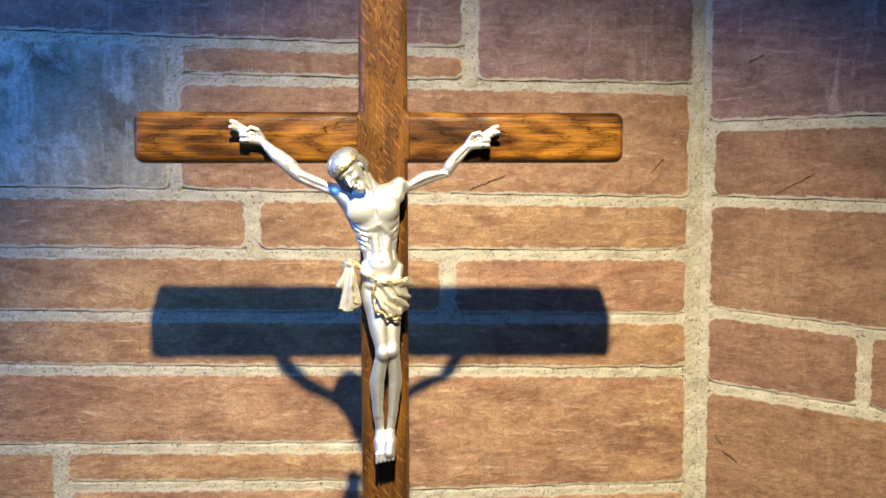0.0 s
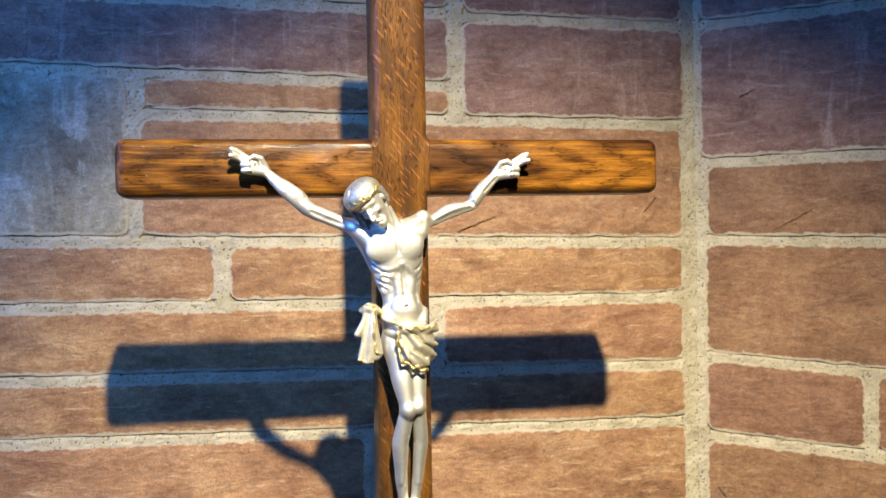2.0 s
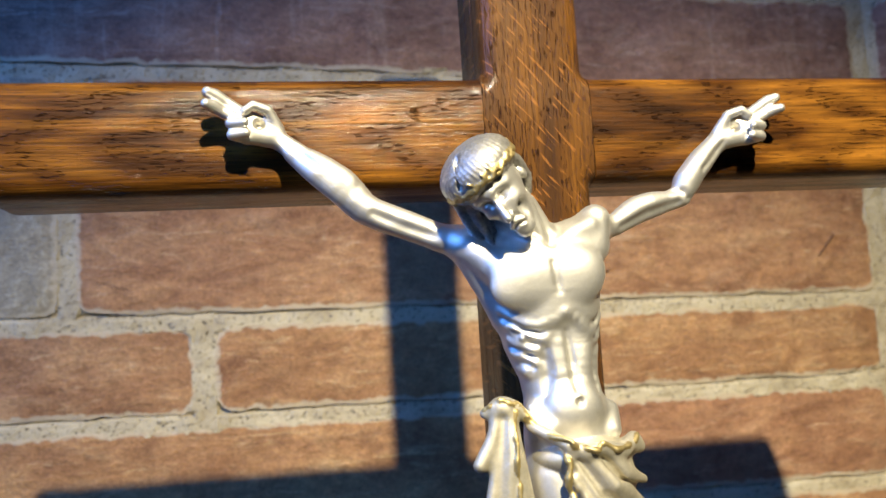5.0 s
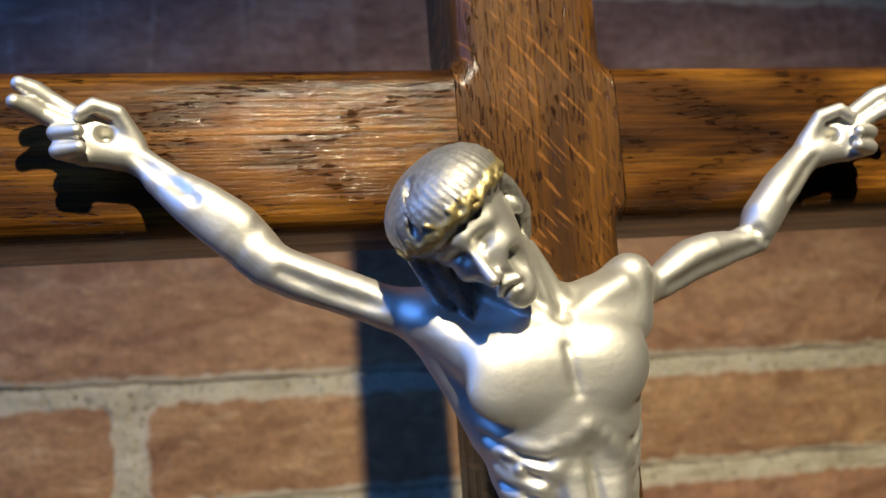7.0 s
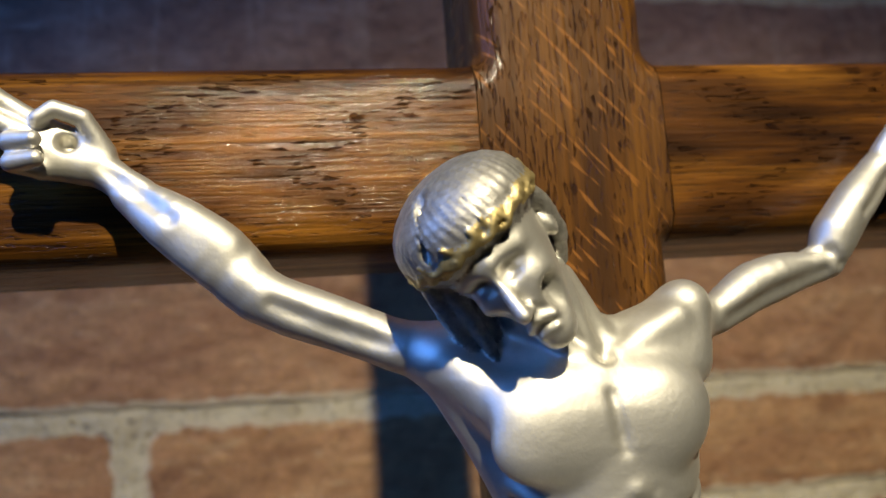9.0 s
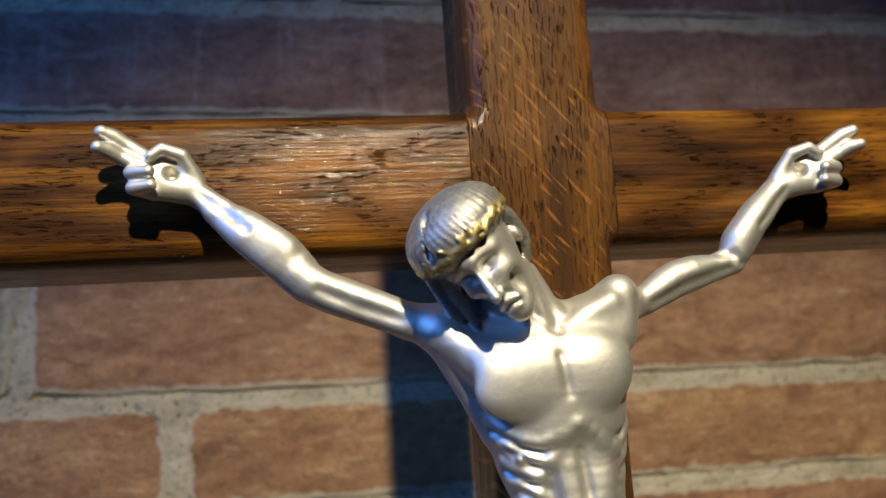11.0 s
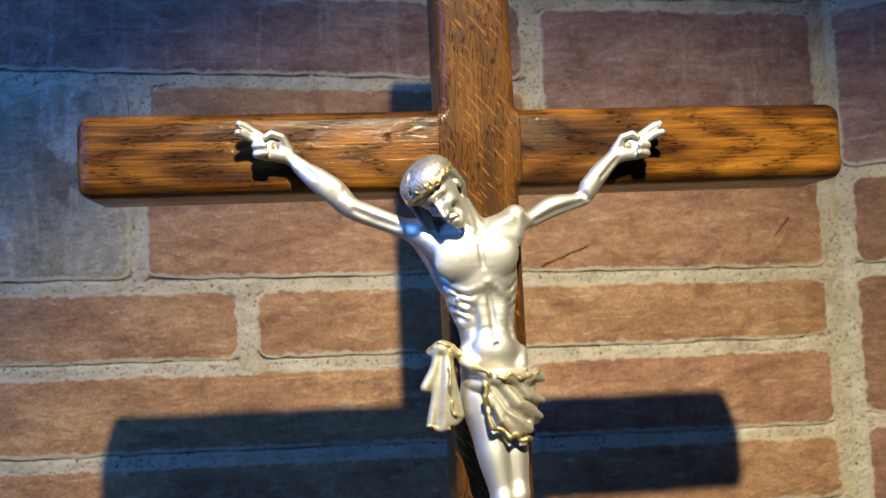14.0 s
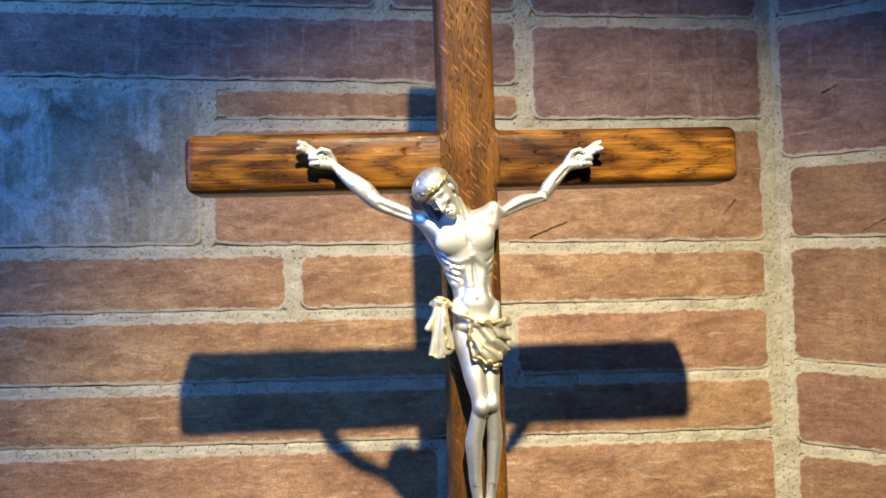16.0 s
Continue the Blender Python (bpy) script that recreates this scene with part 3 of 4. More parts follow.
def skin_of(d, axes):
    """Naive surface nets: one vertex in each cell that the surface crosses."""
    s = d < 0
    nx, ny, nz = (n - 1 for n in d.shape)
    corners = [(i, j, k) for i in (0, 1) for j in (0, 1) for k in (0, 1)]
    cnt = sum(s[i:i + nx, j:j + ny, k:k + nz].astype(np.int8) for i, j, k in corners)
    cells = np.argwhere((cnt > 0) & (cnt < 8))
    idx = np.full((nx, ny, nz), -1, dtype=np.int32)
    idx[tuple(cells.T)] = np.arange(len(cells))
    acc, num = np.zeros((len(cells), 3)), np.zeros(len(cells))
    for a in corners:
        for ax in range(3):
            if a[ax] == 0:
                b = list(a)
                b[ax] = 1
                da = d[cells[:, 0] + a[0], cells[:, 1] + a[1], cells[:, 2] + a[2]].astype(float)
                db = d[cells[:, 0] + b[0], cells[:, 1] + b[1], cells[:, 2] + b[2]].astype(float)
                cross = (da < 0) != (db < 0)
                t = np.where(cross, da / np.where(cross, da - db, 1), 0)
                p = np.tile(np.array(a, float), (len(cells), 1))
                p[:, ax] += t
                acc += p * cross[:, None]
                num += cross
    verts = np.array([ax[0] for ax in axes]) + CELL * (cells + acc / num[:, None])
    faces = []
    for ax in range(3):
        u, v = (ax + 1) % 3, (ax + 2) % 3
        sl0 = [slice(None)] * 3
        sl1 = [slice(None)] * 3
        sl0[ax], sl1[ax] = slice(0, -1), slice(1, None)
        a, b = s[tuple(sl0)], s[tuple(sl1)]
        e = np.argwhere(a != b)
        e = e[(e[:, u] > 0) & (e[:, v] > 0) & (e[:, u] < d.shape[u] - 1) & (e[:, v] < d.shape[v] - 1)]
        inside = a[tuple(e.T)]
        quad = []
        for du, dv in ((0, 0), (-1, 0), (-1, -1), (0, -1)):
            c = e.copy()
            c[:, u] += du
            c[:, v] += dv
            quad.append(idx[tuple(c.T)])
        q = np.stack(quad, 1)
        q = np.where(inside[:, None], q, q[:, ::-1])
        faces.append(q)
    return verts, np.concatenate(faces)


def unit(v):
    v = np.array(v, float)
    return v / np.linalg.norm(v)


def figure():
    skin, hair, cloth, gold = Field(), Field(), Field(), Field()
    # trunk
    skin.column([(1.5050, 0.0070, 0.0350, 0.6560, 0.6790), (1.5220, 0.0062, 0.0356, 0.6552, 0.6800), (1.5310, 0.0070, 0.0350, 0.6556, 0.6800),
                 (1.5360, 0.0073, 0.0328, 0.6566, 0.6800), (1.5414, 0.0064, 0.0321, 0.6574, 0.6800), (1.5467, 0.0040, 0.0326, 0.6576, 0.6805),
                 (1.5520, 0.0018, 0.0334, 0.6570, 0.6810), (1.5610, -0.0004, 0.0344, 0.6548, 0.6810), (1.5695, -0.0028, 0.0346, 0.6538, 0.6810),
                 (1.5760, -0.0062, 0.0348, 0.6542, 0.6805), (1.5820, -0.0085, 0.0352, 0.6570, 0.6800), (1.5865, -0.0040, 0.0350, 0.6606, 0.6785), (1.5895, 0.0060, 0.0300, 0.6640, 0.6750)], 0.003)
    # shoulders, collar bones, breast muscles and the folds to the arms
    skin.limb((0.0185, 0.6670, 1.5850), (0.0345, 0.6660, 1.5928), 0.0038, 0.0040, 0.004)
    skin.limb((0.0350, 0.6645, 1.5925), (0.0342, 0.6635, 1.5830), 0.0044, 0.0036, 0.004)
    skin.limb((0.0155, 0.6580, 1.5832), (0.0310, 0.6605, 1.5908), 0.0012, 0.0016, 0.003)
    skin.limb((0.0125, 0.6585, 1.5824), (0.0010, 0.6620, 1.5862), 0.0012, 0.0016, 0.003)
    skin.limb((-0.0110, 0.6680, 1.5850), (0.0015, 0.6690, 1.5620), 0.0036, 0.0030, 0.005)
    skin.limb((-0.0100, 0.6650, 1.5862), (0.0020, 0.6590, 1.5740), 0.0036, 0.0040, 0.004)
    skin.blob((0.0058, 0.6570, 1.5728), (0.0112, 0.0038, 0.0086), 0.0022, (tuple(unit((0.94, 0.0, 0.34))), (0, 1, 0), tuple(unit((-0.34, 0.0, 0.94)))))
    skin.blob((0.0246, 0.6572, 1.5738), (0.0088, 0.0038, 0.0084), 0.0022, (tuple(unit((0.96, 0.0, -0.26))), (0, 1, 0), tuple(unit((0.26, 0.0, 0.96)))))
    skin.blob((0.0150, 0.6584, 1.5775), (0.0180, 0.0040, 0.0070), 0.004)
    skin.blob((0.0270, 0.6635, 1.5850), (0.0095, 0.0052, 0.0072), 0.004)
    skin.trace([(0.0152, 1.5780), (0.0166, 1.5690)], 0.0003, -0.0004, 0.0022, cut=True)
    # ribs
    for pts in (((-0.0002, 1.5640), (0.0040, 1.5596), (0.0095, 1.5584), (0.0140, 1.5600)), ((0.0010, 1.5594), (0.0055, 1.5554), (0.0112, 1.5540)),
                ((0.0022, 1.5546), (0.0062, 1.5513), (0.0106, 1.5500)), ((0.0034, 1.5502), (0.0072, 1.5473), (0.0105, 1.5462)), ((0.0052, 1.5452), (0.0086, 1.5428))):
        skin.trace(pts, 0.0015, 0.0010, 0.0018)
    for pts in (((-0.0002, 1.5615), (0.0050, 1.5574), (0.0101, 1.5559), (0.0148, 1.5573)), ((0.0017, 1.5570), (0.0067, 1.5535), (0.0120, 1.5516)),
                ((0.0025, 1.5521), (0.0066, 1.5493), (0.0109, 1.5479)), ((0.0043, 1.5477), (0.0084, 1.5452)),
                ((0.0340, 1.5632), (0.0300, 1.5588), (0.0268, 1.5576)), ((0.0335, 1.5580), (0.0300, 1.5540), (0.0278, 1.5530)), ((0.0328, 1.5525), (0.0298, 1.5492))):
        skin.trace(pts, 0.0008, -0.0001, 0.0014, cut=True)
    # hollow under the arch of the breast, belly
    skin.blob((0.0200, 0.6545, 1.5530), (0.0070, 0.0026, 0.0080), 0.003, cut=True)
    skin.trace([(0.0112, 1.5510), (0.0136, 1.5580), (0.0184, 1.5622), (0.0228, 1.5598), (0.0262, 1.5565), (0.0290, 1.5545)], 0.0017, 0.0010, 0.0018)
    skin.trace([(0.0162, 1.5570), (0.0168, 1.5480), (0.0176, 1.5390)], 0.0036, 0.0029, 0.0034)
    skin.trace([(0.0240, 1.5565), (0.0246, 1.5480), (0.0240, 1.5390)], 0.0036, 0.0029, 0.0034)
    skin.trace([(0.0116, 1.5500), (0.0122, 1.5440), (0.0118, 1.5370)], 0.0012, -0.0001, 0.0026, cut=True)
    skin.trace([(0.0292, 1.5500), (0.0290, 1.5430), (0.0296, 1.5370)], 0.0010, -0.0001, 0.0026, cut=True)
    skin.blob((0.0203, 0.6578, 1.5322), (0.0088, 0.0042, 0.0074), 0.003)
    skin.limb((0.0078, 0.6620, 1.5320), (0.0110, 0.6580, 1.5260), 0.0026, 0.0030, 0.003)
    skin.limb((0.0345, 0.6640, 1.5300), (0.0330, 0.6600, 1.5240), 0.0026, 0.0030, 0.003)
    skin.trace([(0.0190, 1.5560), (0.0203, 1.5460), (0.0206, 1.5370)], 0.0007, -0.0001, 0.002, cut=True)
    skin.trace([(0.0207, 1.5345), (0.0207, 1.5333)], 0.0012, -0.0004, 0.0010, cut=True)
    skin.trace([(0.0195, 1.5352), (0.0207, 1.5360), (0.0218, 1.5352)], 0.0007, 0.0001, 0.0006)
    skin.trace([(0.0050, 1.5556), (0.0054, 1.5540)], 0.0011, 0.0001, 0.0004)
    # arms: lean, with the muscle of the forearm, the elbow and the upper arm told apart
    skin.chain([(0.0030, 0.6690, 1.5850, 0.0066), (-0.0060, 0.6690, 1.5868, 0.0060), (-0.0165, 0.6700, 1.5888, 0.0048), (-0.0230, 0.6710, 1.5912, 0.0043), (-0.0288, 0.6718, 1.5935, 0.0042), (-0.0360, 0.6725, 1.5962, 0.0042), (-0.0420, 0.6730, 1.5996, 0.0045),
                (-0.0447, 0.6732, 1.6024, 0.0048), (-0.0487, 0.6735, 1.6073, 0.0049), (-0.0542, 0.6740, 1.6126, 0.0044), (-0.0612, 0.6760, 1.6188, 0.0034), (-0.0690, 0.6775, 1.6250, 0.0027)], 0.004)
    skin.trace([(-0.0415, 1.6050), (-0.0480, 1.6098), (-0.0570, 1.6165)], 0.0030, 0.0024, 0.004)
    skin.trace([(-0.0500, 1.6040), (-0.0570, 1.6110), (-0.0640, 1.6180)], 0.0022, 0.0017, 0.004)
    skin.trace([(-0.0560, 1.6135), (-0.0620, 1.6192), (-0.0682, 1.6242)], 0.0006, -0.0004, 0.0024, cut=True)
    skin.trace([(-0.0430, 1.6025), (-0.0375, 1.5990), (-0.0300, 1.5958), (-0.0220, 1.5930)], 0.0030, 0.0024, 0.004)
    skin.trace([(-0.0390, 1.5972), (-0.0300, 1.5928), (-0.0200, 1.5890)], 0.0006, -0.0005, 0.0028, cut=True)
    skin.chain([(0.0360, 0.6690, 1.5895, 0.0050), (0.0440, 0.6700, 1.5911, 0.0036), (0.0512, 0.6715, 1.5949, 0.0041), (0.0588, 0.6725, 1.5977, 0.0043), (0.0655, 0.6730, 1.5992, 0.0036), (0.0712, 0.6735, 1.6012, 0.0039),
                (0.0742, 0.6738, 1.6062, 0.0047), (0.0790, 0.6740, 1.6118, 0.0043), (0.0860, 0.6742, 1.6186, 0.0033), (0.0912, 0.6742, 1.6240, 0.0027)], 0.003)
    skin.trace([(0.0450, 1.5930), (0.0530, 1.5975), (0.0620, 1.5998)], 0.0030, 0.0024, 0.004)
    skin.trace([(0.0455, 1.5900), (0.0560, 1.5945), (0.0690, 1.5985)], 0.0008, -0.0003, 0.0028, cut=True)
    skin.trace([(0.0672, 1.6030), (0.0702, 1.6022), (0.0728, 1.5998)], 0.0009, -0.0001, 0.0022, cut=True)
    skin.trace([(0.0735, 1.6080), (0.0800, 1.6145), (0.0880, 1.6218)], 0.0026, 0.0020, 0.004)
    skin.trace([(0.0790, 1.6100), (0.0850, 1.6160), (0.0905, 1.6222)], 0.0008, -0.0001, 0.0018, cut=True)
    # open palms, two fingers out, two curled, thumb bent over
    for m, ox, oy, oz, turn in ((-1, -0.0664, 0.6785, 1.6232, 0.0), (1, 0.0866, 0.6744, 1.6196, 0.0)):
        def at(u, w, v, r, m=m, ox=ox, oy=oy, oz=oz):
            return (ox + m * u * 0.93, oy + 0.85 * w, oz + v * 0.93, r * 0.92)
        skin.chain([at(0, 0, 0, 0.0030), at(0.0050, -0.001, 0.0030, 0.0036), at(0.0110, -0.0015, 0.0052, 0.0036)], 0.002)
        skin.chain([at(0.0040, -0.001, 0.0060, 0.0024), at(0.0125, -0.0015, 0.0095, 0.0026)], 0.002)
        skin.chain([at(0.0060, -0.0015, 0.0012, 0.0026), at(0.0125, -0.0020, 0.0020, 0.0026)], 0.002)
        skin.chain([at(0.0125, -0.0020, 0.0098, 0.0022), at(0.0190, -0.0030, 0.0142, 0.0021), at(0.0222, -0.0042, 0.0162, 0.0023), at(0.0250, -0.0060, 0.0172, 0.0019)], 0.0006)
        skin.chain([at(0.0130, -0.0030, 0.0070, 0.0022), at(0.0205, -0.0040, 0.0108, 0.0021), at(0.0232, -0.0056, 0.0122, 0.0023), at(0.0256, -0.0080, 0.0126, 0.0018)], 0.0006)
        skin.chain([at(0.0130, -0.0030, 0.0045, 0.0021), at(0.0175, -0.0062, 0.0060, 0.0021), at(0.0130, -0.0085, 0.0058, 0.0017)], 0.0008)
        skin.chain([at(0.0125, -0.0030, 0.0012, 0.0020), at(0.0172, -0.0060, 0.0020, 0.0020), at(0.0125, -0.0080, 0.0022, 0.0016)], 0.0008)
        skin.chain([at(0.0012, -0.0015, 0.0045, 0.0022), at(0.0048, -0.0045, 0.0108, 0.0019), at(0.0098, -0.0060, 0.0124, 0.0017), at(0.0128, -0.0062, 0.0104, 0.0015)], 0.0012)
        skin.limb(at(0.0078, -0.0085, 0.0060, 0)[:3], at(0.0078, -0.0022, 0.0060, 0)[:3], 0.0021, 0.0015, 0.001, cut=True)
    # legs and crossed feet
    skin.chain([(0.0145, 0.665, 1.510, 0.0095), (0.0180, 0.661, 1.488, 0.0078), (0.0212, 0.6575, 1.4665, 0.0056)], 0.003)
    skin.chain([(0.0255, 0.665, 1.510, 0.0095), (0.0278, 0.663, 1.488, 0.0070), (0.0288, 0.6595, 1.4685, 0.0050)], 0.0006)
    skin.blob((0.0213, 0.6545, 1.4650), (0.0042, 0.0036, 0.0050), 0.003)
    skin.blob((0.0285, 0.6555, 1.4670), (0.0038, 0.0034, 0.0046), 0.003)
    skin.chain([(0.0208, 0.6590, 1.4640, 0.0050), (0.0165, 0.6640, 1.4420, 0.0056), (0.0172, 0.6675, 1.4180, 0.0042), (0.0188, 0.6690, 1.4020, 0.0033)], 0.0025)
    skin.chain([(0.0290, 0.6600, 1.4655, 0.0046), (0.0308, 0.6650, 1.4430, 0.0050), (0.0288, 0.6680, 1.4180, 0.0039), (0.0268, 0.6690, 1.4020, 0.0032)], 0.0015)
    skin.limb((0.0176, 0.6590, 1.4580), (0.0175, 0.6635, 1.4150), 0.0018, 0.0014, 0.003)
    skin.limb((0.0302, 0.6610, 1.4580), (0.0285, 0.6645, 1.4150), 0.0017, 0.0014, 0.003)
    skin.chain([(0.0188, 0.6690, 1.4010, 0.0036), (0.0182, 0.6645, 1.3945, 0.0047), (0.0190, 0.6625, 1.3868, 0.0046)], 0.002)
    skin.chain([(0.0268, 0.6685, 1.4010, 0.0035), (0.0262, 0.6612, 1.3952, 0.0046), (0.0252, 0.6592, 1.3874, 0.0045)], 0.0010)
    for j in range(5):
        u = j / 4
        skin.limb((0.0160 + 0.0124 * u, 0.6586, 1.3868 + 0.0010 * u), (0.0158 + 0.0122 * u, 0.6580, 1.3804 + 0.0022 * u), 0.0016, 0.0013, 0.0006)
    # neck and bowed head
    skin.limb((0.0030, 0.6610, 1.5990), (0.0150, 0.6685, 1.5840), 0.0070, 0.0086, 0.003)
    skin.limb((0.0085, 0.6570, 1.6000), (0.0146, 0.6582, 1.5842), 0.0017, 0.0012, 0.0018)
    skin.limb((0.0112, 0.6620, 1.5990), (0.0185, 0.6605, 1.5855), 0.0022, 0.0014, 0.002)
    skin.limb((0.0048, 0.6570, 1.5900), (0.0126, 0.6580, 1.5838), 0.0013, 0.0011, 0.0018)
    skin.limb((0.0128, 0.6540, 1.5880), (0.0158, 0.6565, 1.5845), 0.0010, 0.0012, 0.002, cut=True)
    up = unit((-0.69, -0.14, 0.72))
    side = np.array((0.71, -0.10, 0.66))
    side = unit(side - up * side.dot(up))
    fwd = -np.cross(up, side)
    mid = np.array((-0.0072, 0.6530, 1.6076))
    size = 0.925

    def h(s, u, f):
        """In the frame of the wreath."""
        return tuple(mid + (side * s + up * u + fwd * f) * size)
    own = (side, up, fwd)
    turn = radians(27)
    fside, ffwd = side * math.cos(turn) + fwd * math.sin(turn), fwd * math.cos(turn) - side * math.sin(turn)
    face = (fside, up, ffwd)

    def g(s, u, f):
        """In the frame of the face, turned a little aside."""
        return tuple(mid + (fside * s + up * u + ffwd * f) * size)
    skin.blob(h(0, -0.0035, -0.001), (0.0096, 0.0120, 0.0118), 0.003, own)
    skin.blob(g(0.0010, -0.0115, 0.0028), (0.0066, 0.0088, 0.0080), 0.003, face)
    skin.blob(g(0.0006, -0.0175, 0.0040), (0.0046, 0.0072, 0.0066), 0.003, face)
    skin.chain([(*g(0, -0.0055, 0.0110), 0.0009), (*g(0, -0.0100, 0.0122), 0.0009), (*g(0, -0.0156, 0.0148), 0.0013)], 0.0016)
    for sg in (-1, 1):
        skin.blob(g(sg * 0.0012, -0.0160, 0.0124), (0.0009, 0.0009, 0.0014), 0.0008, face)
        skin.limb(g(sg * 0.0012, -0.0058, 0.0112), g(sg * 0.0064, -0.0066, 0.0082), 0.0011, 0.0009, 0.0016)
        skin.blob(g(sg * 0.0038, -0.0090, 0.0116), (0.0026, 0.0016, 0.0026), 0.0014, face, cut=True)
        skin.blob(g(sg * 0.0038, -0.0096, 0.0080), (0.0021, 0.0013, 0.0016), 0.0006, face)
        skin.limb(g(sg * 0.0019, -0.0102, 0.0104), g(sg * 0.0056, -0.0104, 0.0086), 0.0003, 0.0003, 0.0005, cut=True)
        skin.blob(g(sg * 0.0046, -0.0132, 0.0070), (0.0022, 0.0022, 0.0024), 0.003, face)
        skin.blob(g(sg * 0.0050, -0.0178, 0.0082), (0.0018, 0.0036, 0.0018), 0.002, face, cut=True)
        skin.limb(g(sg * 0.0017, -0.0164, 0.0118), g(sg * 0.0032, -0.0204, 0.0100), 0.0004, 0.0004, 0.0009, cut=True)
    skin.blob(g(0.0002, -0.0234, 0.0070), (0.0034, 0.0030, 0.0038), 0.002, face)
    skin.chain([(*g(-0.0026, -0.0200, 0.0100), 0.0008), (*g(0.0, -0.0186, 0.0112), 0.0011), (*g(0.0026, -0.0200, 0.0100), 0.0008)], 0.0010)
    skin.limb(g(-0.0015, -0.0214, 0.0104), g(0.0015, -0.0214, 0.0104), 0.0009, 0.0009, 0.0010)
    skin.chain([(*g(-0.0028, -0.0210, 0.0106), 0.0005), (*g(0.0, -0.0200, 0.0118), 0.0007), (*g(0.0028, -0.0210, 0.0106), 0.0005)], 0.0005, cut=True)
    skin.blob(h(0.0098, -0.0098, 0.0022), (0.0013, 0.0028, 0.0020), 0.0008, own)
    # hair: cap above the wreath, locks at the temples and on the neck
    hair.blob(h(0, 0.0010, -0.0010), (0.0132, 0.0090, 0.0138), 0.002, own)
    hair.limb(h(-0.0040, 0.0092, 0.0050), h(-0.0105, 0.0020, 0.0080), 0.0006, 0.0006, 0.0016, cut=True)
    for f0, w in ((0.0052, 0.0018), (0.0018, 0.0026), (-0.0026, 0.0032), (-0.0060, 0.0030)):
        hair.chain([(*h(0.0100, -0.0020, f0), w), (*h(0.0114, -0.0065, f0 - 0.0025), w), (*h(0.0112, -0.0130, f0 - 0.0058), w * 0.9), (*h(0.0086, -0.0180, f0 - 0.0082), w * 0.6)], 0.0005)
    for dx, dy, w in ((0.0006, 0.0, 0.0024), (0.0036, -0.0014, 0.0022), (0.0026, 0.0030, 0.0028), (0.0062, 0.0016, 0.0030), (0.0080, 0.0046, 0.0034)):
        hair.chain([(-0.0140 + dx, 0.6590 + dy, 1.5990, 0.8 * w), (-0.0106 + dx, 0.6612 + dy, 1.5935, 0.75 * w), (-0.0072 + dx, 0.6622 + dy, 1.5885, w * 0.6), (-0.0055 + dx, 0.6625 + dy, 1.5850, w * 0.35)], 0.0006)
    # wreath of twisted twigs
    rnd = random.Random(5)
    for twist, rr, lift in ((0.0, 0.0007, 0.0), (2.1, 0.0006, 0.0006), (4.2, 0.0006, -0.0006)):
        ring = []
        for j in range(73):
            a = 2 * math.pi * j / 72
            tw = 0.0008 * math.sin(7 * a + twist) + 0.0005 * math.sin(17 * a + 2 * twist)
            out = 0.0006 * math.cos(7 * a + twist)
            ring.append((*h((0.0136 + out) * math.sin(a), lift + tw - 0.0012, (0.0144 + out) * math.cos(a) - 0.001), rr))
        gold.chain(ring, 0.0003)
    for j in range(34):
        a = -2.2 + 4.4 * j / 33 + rnd.uniform(-0.05, 0.05)
        rise, slant = rnd.choice((-1, -1, 1)) * rnd.uniform(0.0008, 0.0022), rnd.uniform(-0.14, 0.14)
        gold.limb(h(0.0136 * math.sin(a), -0.0009, 0.0144 * math.cos(a) - 0.001), h(0.0146 * math.sin(a + slant), rise, 0.0154 * math.cos(a + slant) - 0.001), 0.0008, 0.0003, 0.0004)
    hair.comb(h(0, 0.0012, -0.001), own, 0.00009, 52)
    hair.comb(h(0, 0.0012, -0.001), own, 0.00010, 118)
    # loincloth
    cloth.blob((0.0270, 0.6655, 1.5085), (0.0138, 0.0155, 0.0155), 0.002)
    cloth.blob((0.0215, 0.6645, 1.5165), (0.0150, 0.0140, 0.0070), 0.005)
    cloth.limb((0.0330, 0.6620, 1.5010), (0.0390, 0.6640, 1.4990), 0.0052, 0.0022, 0.004)
    cloth.blob((0.0265, 0.6600, 1.4990), (0.0100, 0.0090, 0.0080), 0.004)
    for x0, z0, x1, z1, r in ((0.0150, 1.5195, 0.0340, 1.4960, 0.0015), (0.0155, 1.5110, 0.0275, 1.4945, 0.0016),
                              (0.0200, 1.5190, 0.0400, 1.5010, 0.0014), (0.0280, 1.5180, 0.0410, 1.5080, 0.0015)):
        xm, zm = (x0 + x1) / 2 - 0.0012, (z0 + z1) / 2 - 0.0018
        cloth.chain([(x0, 0.6510, z0, r * 0.7), (xm, 0.6502 + 0.0024 * (xm > 0.03), zm, r), (x1, 0.6535 + 0.0040 * (x1 > 0.036), z1, r)], 0.0032)
    for x0, z0, x1, z1 in ((0.0175, 1.5165, 0.0330, 1.5000), (0.0165, 1.5060, 0.0235, 1.4965), (0.0245, 1.5180, 0.0395, 1.5060)):
        xm, zm = (x0 + x1) / 2 - 0.0012, (z0 + z1) / 2 - 0.0018
        cloth.chain([(x0, 0.6500, z0, 0.0004), (xm, 0.6494 + 0.0022 * (xm > 0.03), zm, 0.0007), (x1, 0.6530 + 0.0045 * (x1 > 0.036), z1, 0.0004)], 0.0026, cut=True)
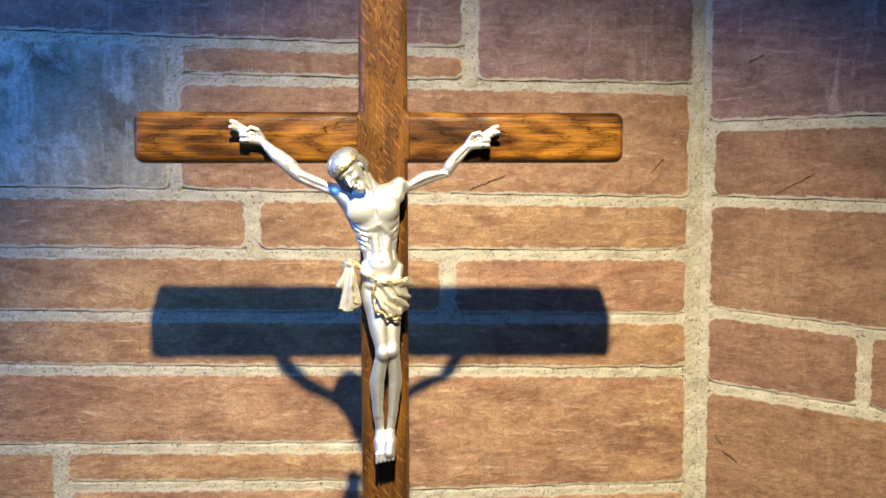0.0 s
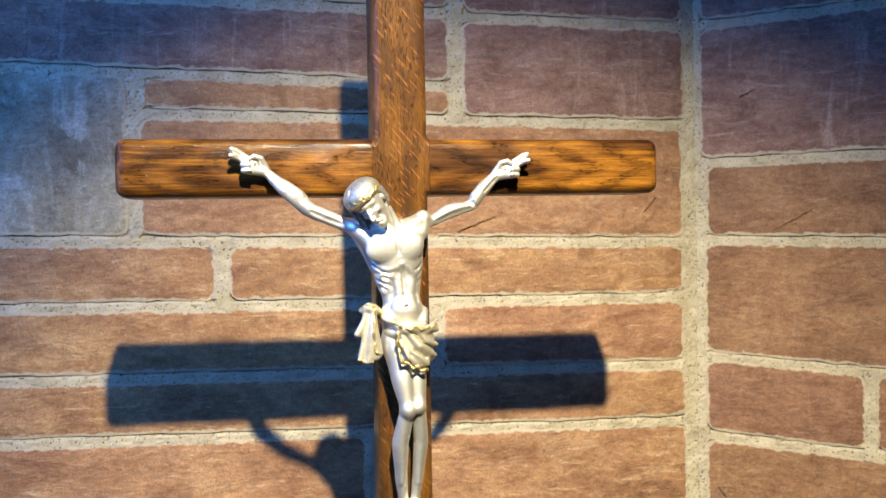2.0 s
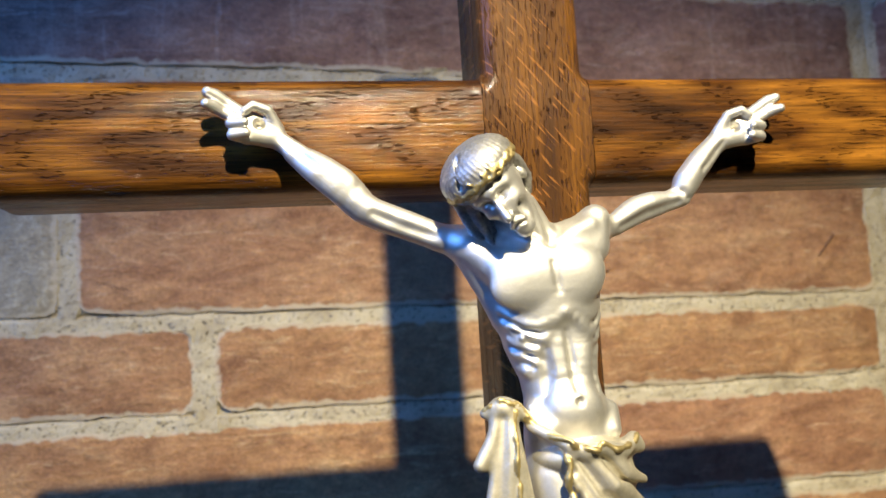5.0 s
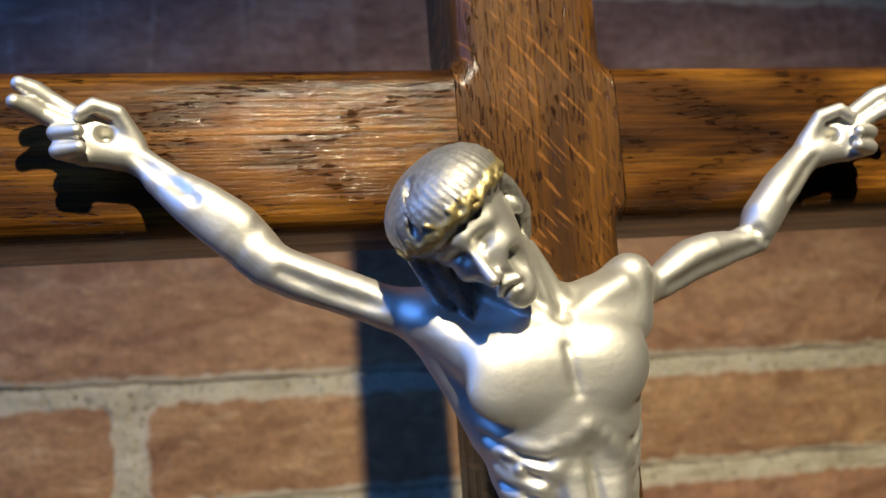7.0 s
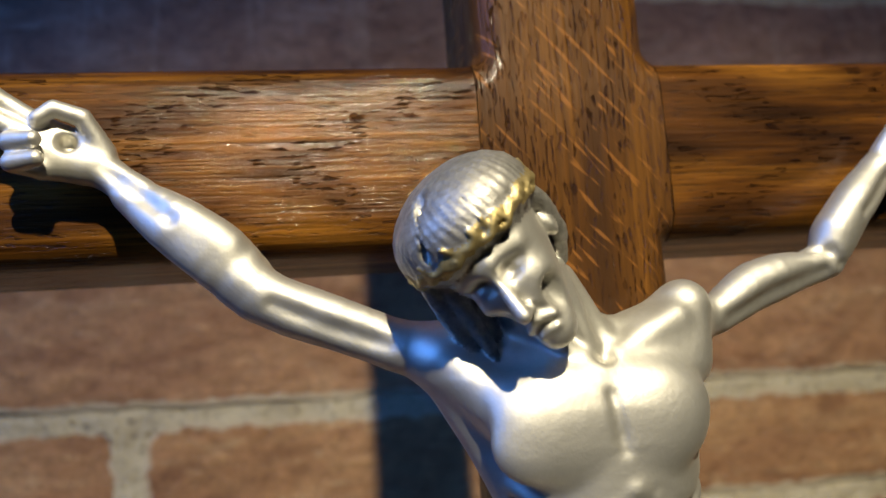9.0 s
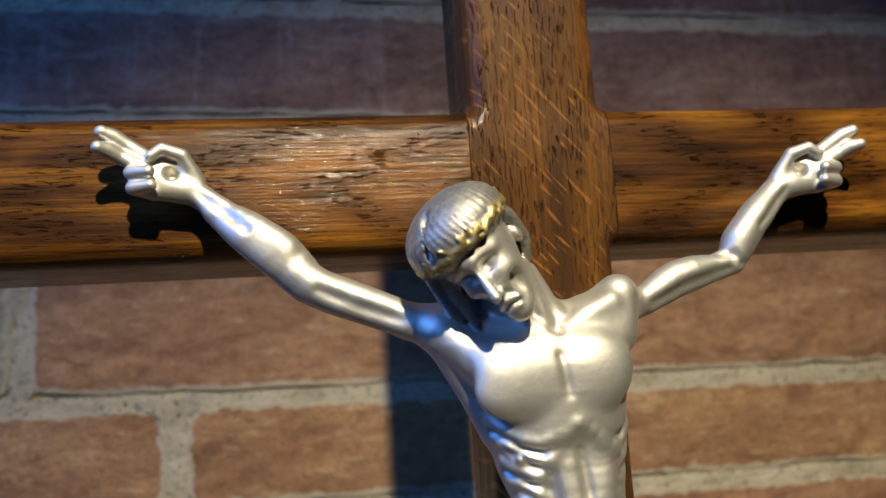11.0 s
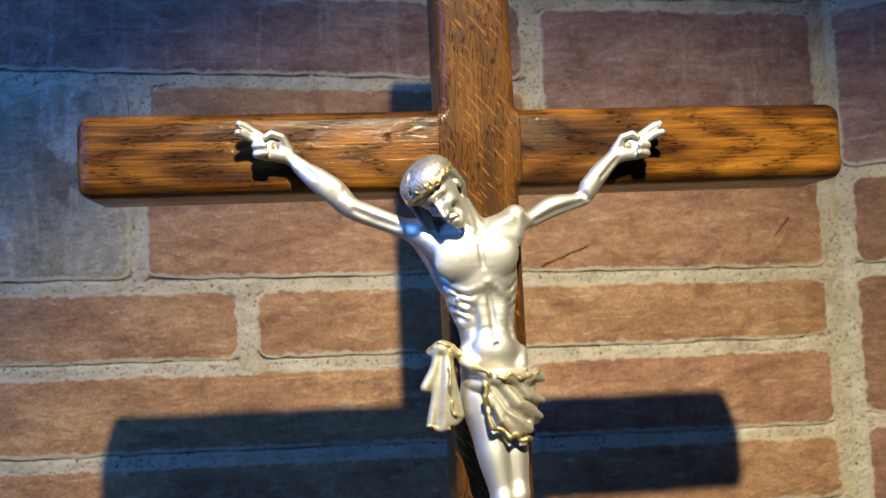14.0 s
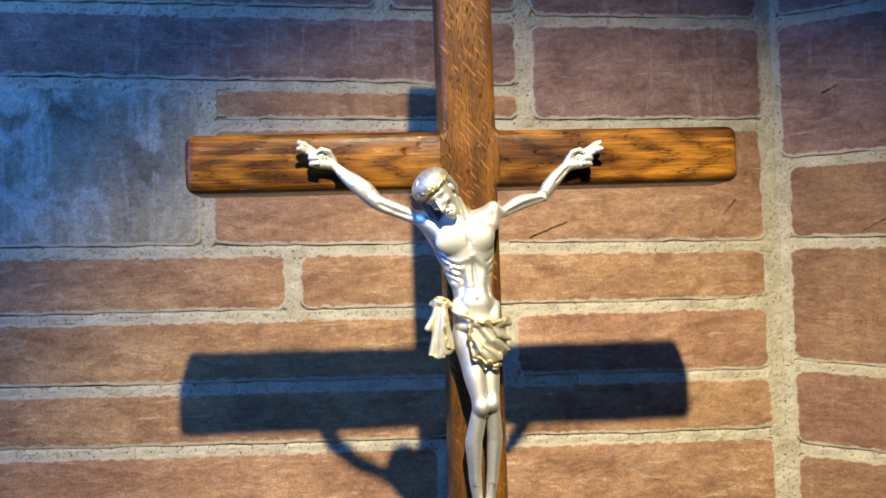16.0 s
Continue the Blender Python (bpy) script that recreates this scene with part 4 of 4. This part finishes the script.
    cloth.chain([(0.0060, 0.6585, 1.5270, 0.0018), (0.0145, 0.6510, 1.5215, 0.0019), (0.0200, 0.6500, 1.5190, 0.0019), (0.0250, 0.6498, 1.5200, 0.0019), (0.0340, 0.6530, 1.5180, 0.0020), (0.0400, 0.6600, 1.5205, 0.0024)], 0.0022)
    cloth.limb((0.0385, 0.6590, 1.5185), (0.0415, 0.6600, 1.5180), 0.0028, 0.0022, 0.002)
    # knot and hanging flap at the hip
    cloth.chain([(-0.0085, 0.6610, 1.5320, 0.0016), (-0.0045, 0.6590, 1.5345, 0.0020), (0.0010, 0.6590, 1.5335, 0.0020), (0.0060, 0.6600, 1.5285, 0.0018)], 0.002)
    for bx, bz, r, r2 in ((-0.0115, 1.5165, 0.0016, 0.0022), (-0.0095, 1.5010, 0.0016, 0.0020), (-0.0045, 1.4990, 0.0020, 0.0030), (0.0005, 1.5010, 0.0020, 0.0026), (0.0035, 1.5035, 0.0018, 0.0020)):
        cloth.chain([(-0.0025 + bx * 0.1, 0.6600, 1.5330, r), ((-0.0025 + bx) / 2, 0.6580 + 0.001 * (bx < -0.009), (1.533 + bz) / 2, (r + r2) / 2), (bx, 0.6590, bz, r2)], 0.0034)
    cloth.chain([(-0.0040, 0.6565, 1.5300, 0.0006), (-0.0060, 0.6550, 1.5140, 0.0008), (-0.0068, 0.6555, 1.5000, 0.0008)], 0.003, cut=True)
    cloth.blob((-0.0020, 0.6600, 1.4980), (0.0046, 0.0022, 0.0030), 0.0015, cut=True)
    # gilded hems, rippling
    def hem(pts, r, wave, seed):
        out = []
        for a, b in zip(pts, pts[1:]):
            for k in range(6):
                t = k / 6
                p = [p0 + (p1 - p0) * t for p0, p1 in zip(a, b)]
                w = len(out) * 0.8 + seed
                out.append((p[0] + wave * 0.5 * math.sin(1.7 * w), p[1] + wave * math.sin(w), p[2] + wave * math.cos(1.3 * w), r * 0.78 * (1 + 0.25 * math.sin(2.3 * w))))
        gold.chain(out, 0.0008)
    hem([(0.0040, 0.6588, 1.5285), (0.0145, 0.6492, 1.5222), (0.0200, 0.6482, 1.5195), (0.0250, 0.6478, 1.5206), (0.0340, 0.6512, 1.5188), (0.0405, 0.6585, 1.5215), (0.0428, 0.6600, 1.5180)], 0.0011, 0.0007, 0.0)
    hem([(0.0142, 0.6505, 1.5200), (0.0138, 0.6500, 1.5100), (0.0158, 0.6495, 1.4990), (0.0230, 0.6495, 1.4950), (0.0290, 0.6510, 1.4925), (0.0350, 0.6540, 1.4915)], 0.0014, 0.0008, 2.0)
    hem([(-0.0088, 0.6605, 1.5330), (-0.0045, 0.6570, 1.5358), (0.0012, 0.6575, 1.5345), (0.0060, 0.6590, 1.5290)], 0.0011, 0.0005, 4.0)
    hem([(0.0000, 0.6565, 1.5320), (-0.0008, 0.6550, 1.5170), (0.0000, 0.6560, 1.5050), (0.0045, 0.6570, 1.5020)], 0.0010, 0.0006, 1.0)
    hem([(-0.0110, 0.6580, 1.5000), (-0.0060, 0.6575, 1.4975), (-0.0010, 0.6575, 1.4985)], 0.0009, 0.0004, 3.0)
    all_d = np.minimum(np.minimum(skin.d, hair.d), np.minimum(cloth.d, gold.d))
    verts, faces = skin_of(all_d, skin.axes)
    at_breast = np.array((0.017, 0.660, 1.575))
    me = bpy.data.meshes.new("figurine")
    me.from_pydata((verts - at_breast).tolist(), [], faces.tolist())
    cell = np.clip(np.round((verts[faces].mean(1) - np.array(LO)) / CELL).astype(int), 0, np.array(all_d.shape) - 1)
    near = np.stack([f.d[tuple(cell.T)] for f in (skin, hair, cloth, gold)], 1).argmin(1)
    for m in (SILVER, HAIR, CLOTH, GOLD):
        me.materials.append(m)
    me.polygons.foreach_set("material_index", near.astype(np.int32))
    me.polygons.foreach_set("use_smooth", np.ones(len(faces), dtype=bool))
    me.update()
    ob = new("figurine", me)
    ob.location = at_breast
    sm = ob.modifiers.new("soften", "SMOOTH")
    sm.factor, sm.iterations = 0.5, 1
    return tagged(ob, "silver-coloured cast metal figurine with gilded loincloth fixed to the cross", "figurine")


figurine = figure()

# the lens: a small aperture that holds its focus on the figure
cam.data.dof.use_dof, cam.data.dof.focus_object = True, figurine
cam.data.dof.aperture_fstop = cam.data.lens / 2.2
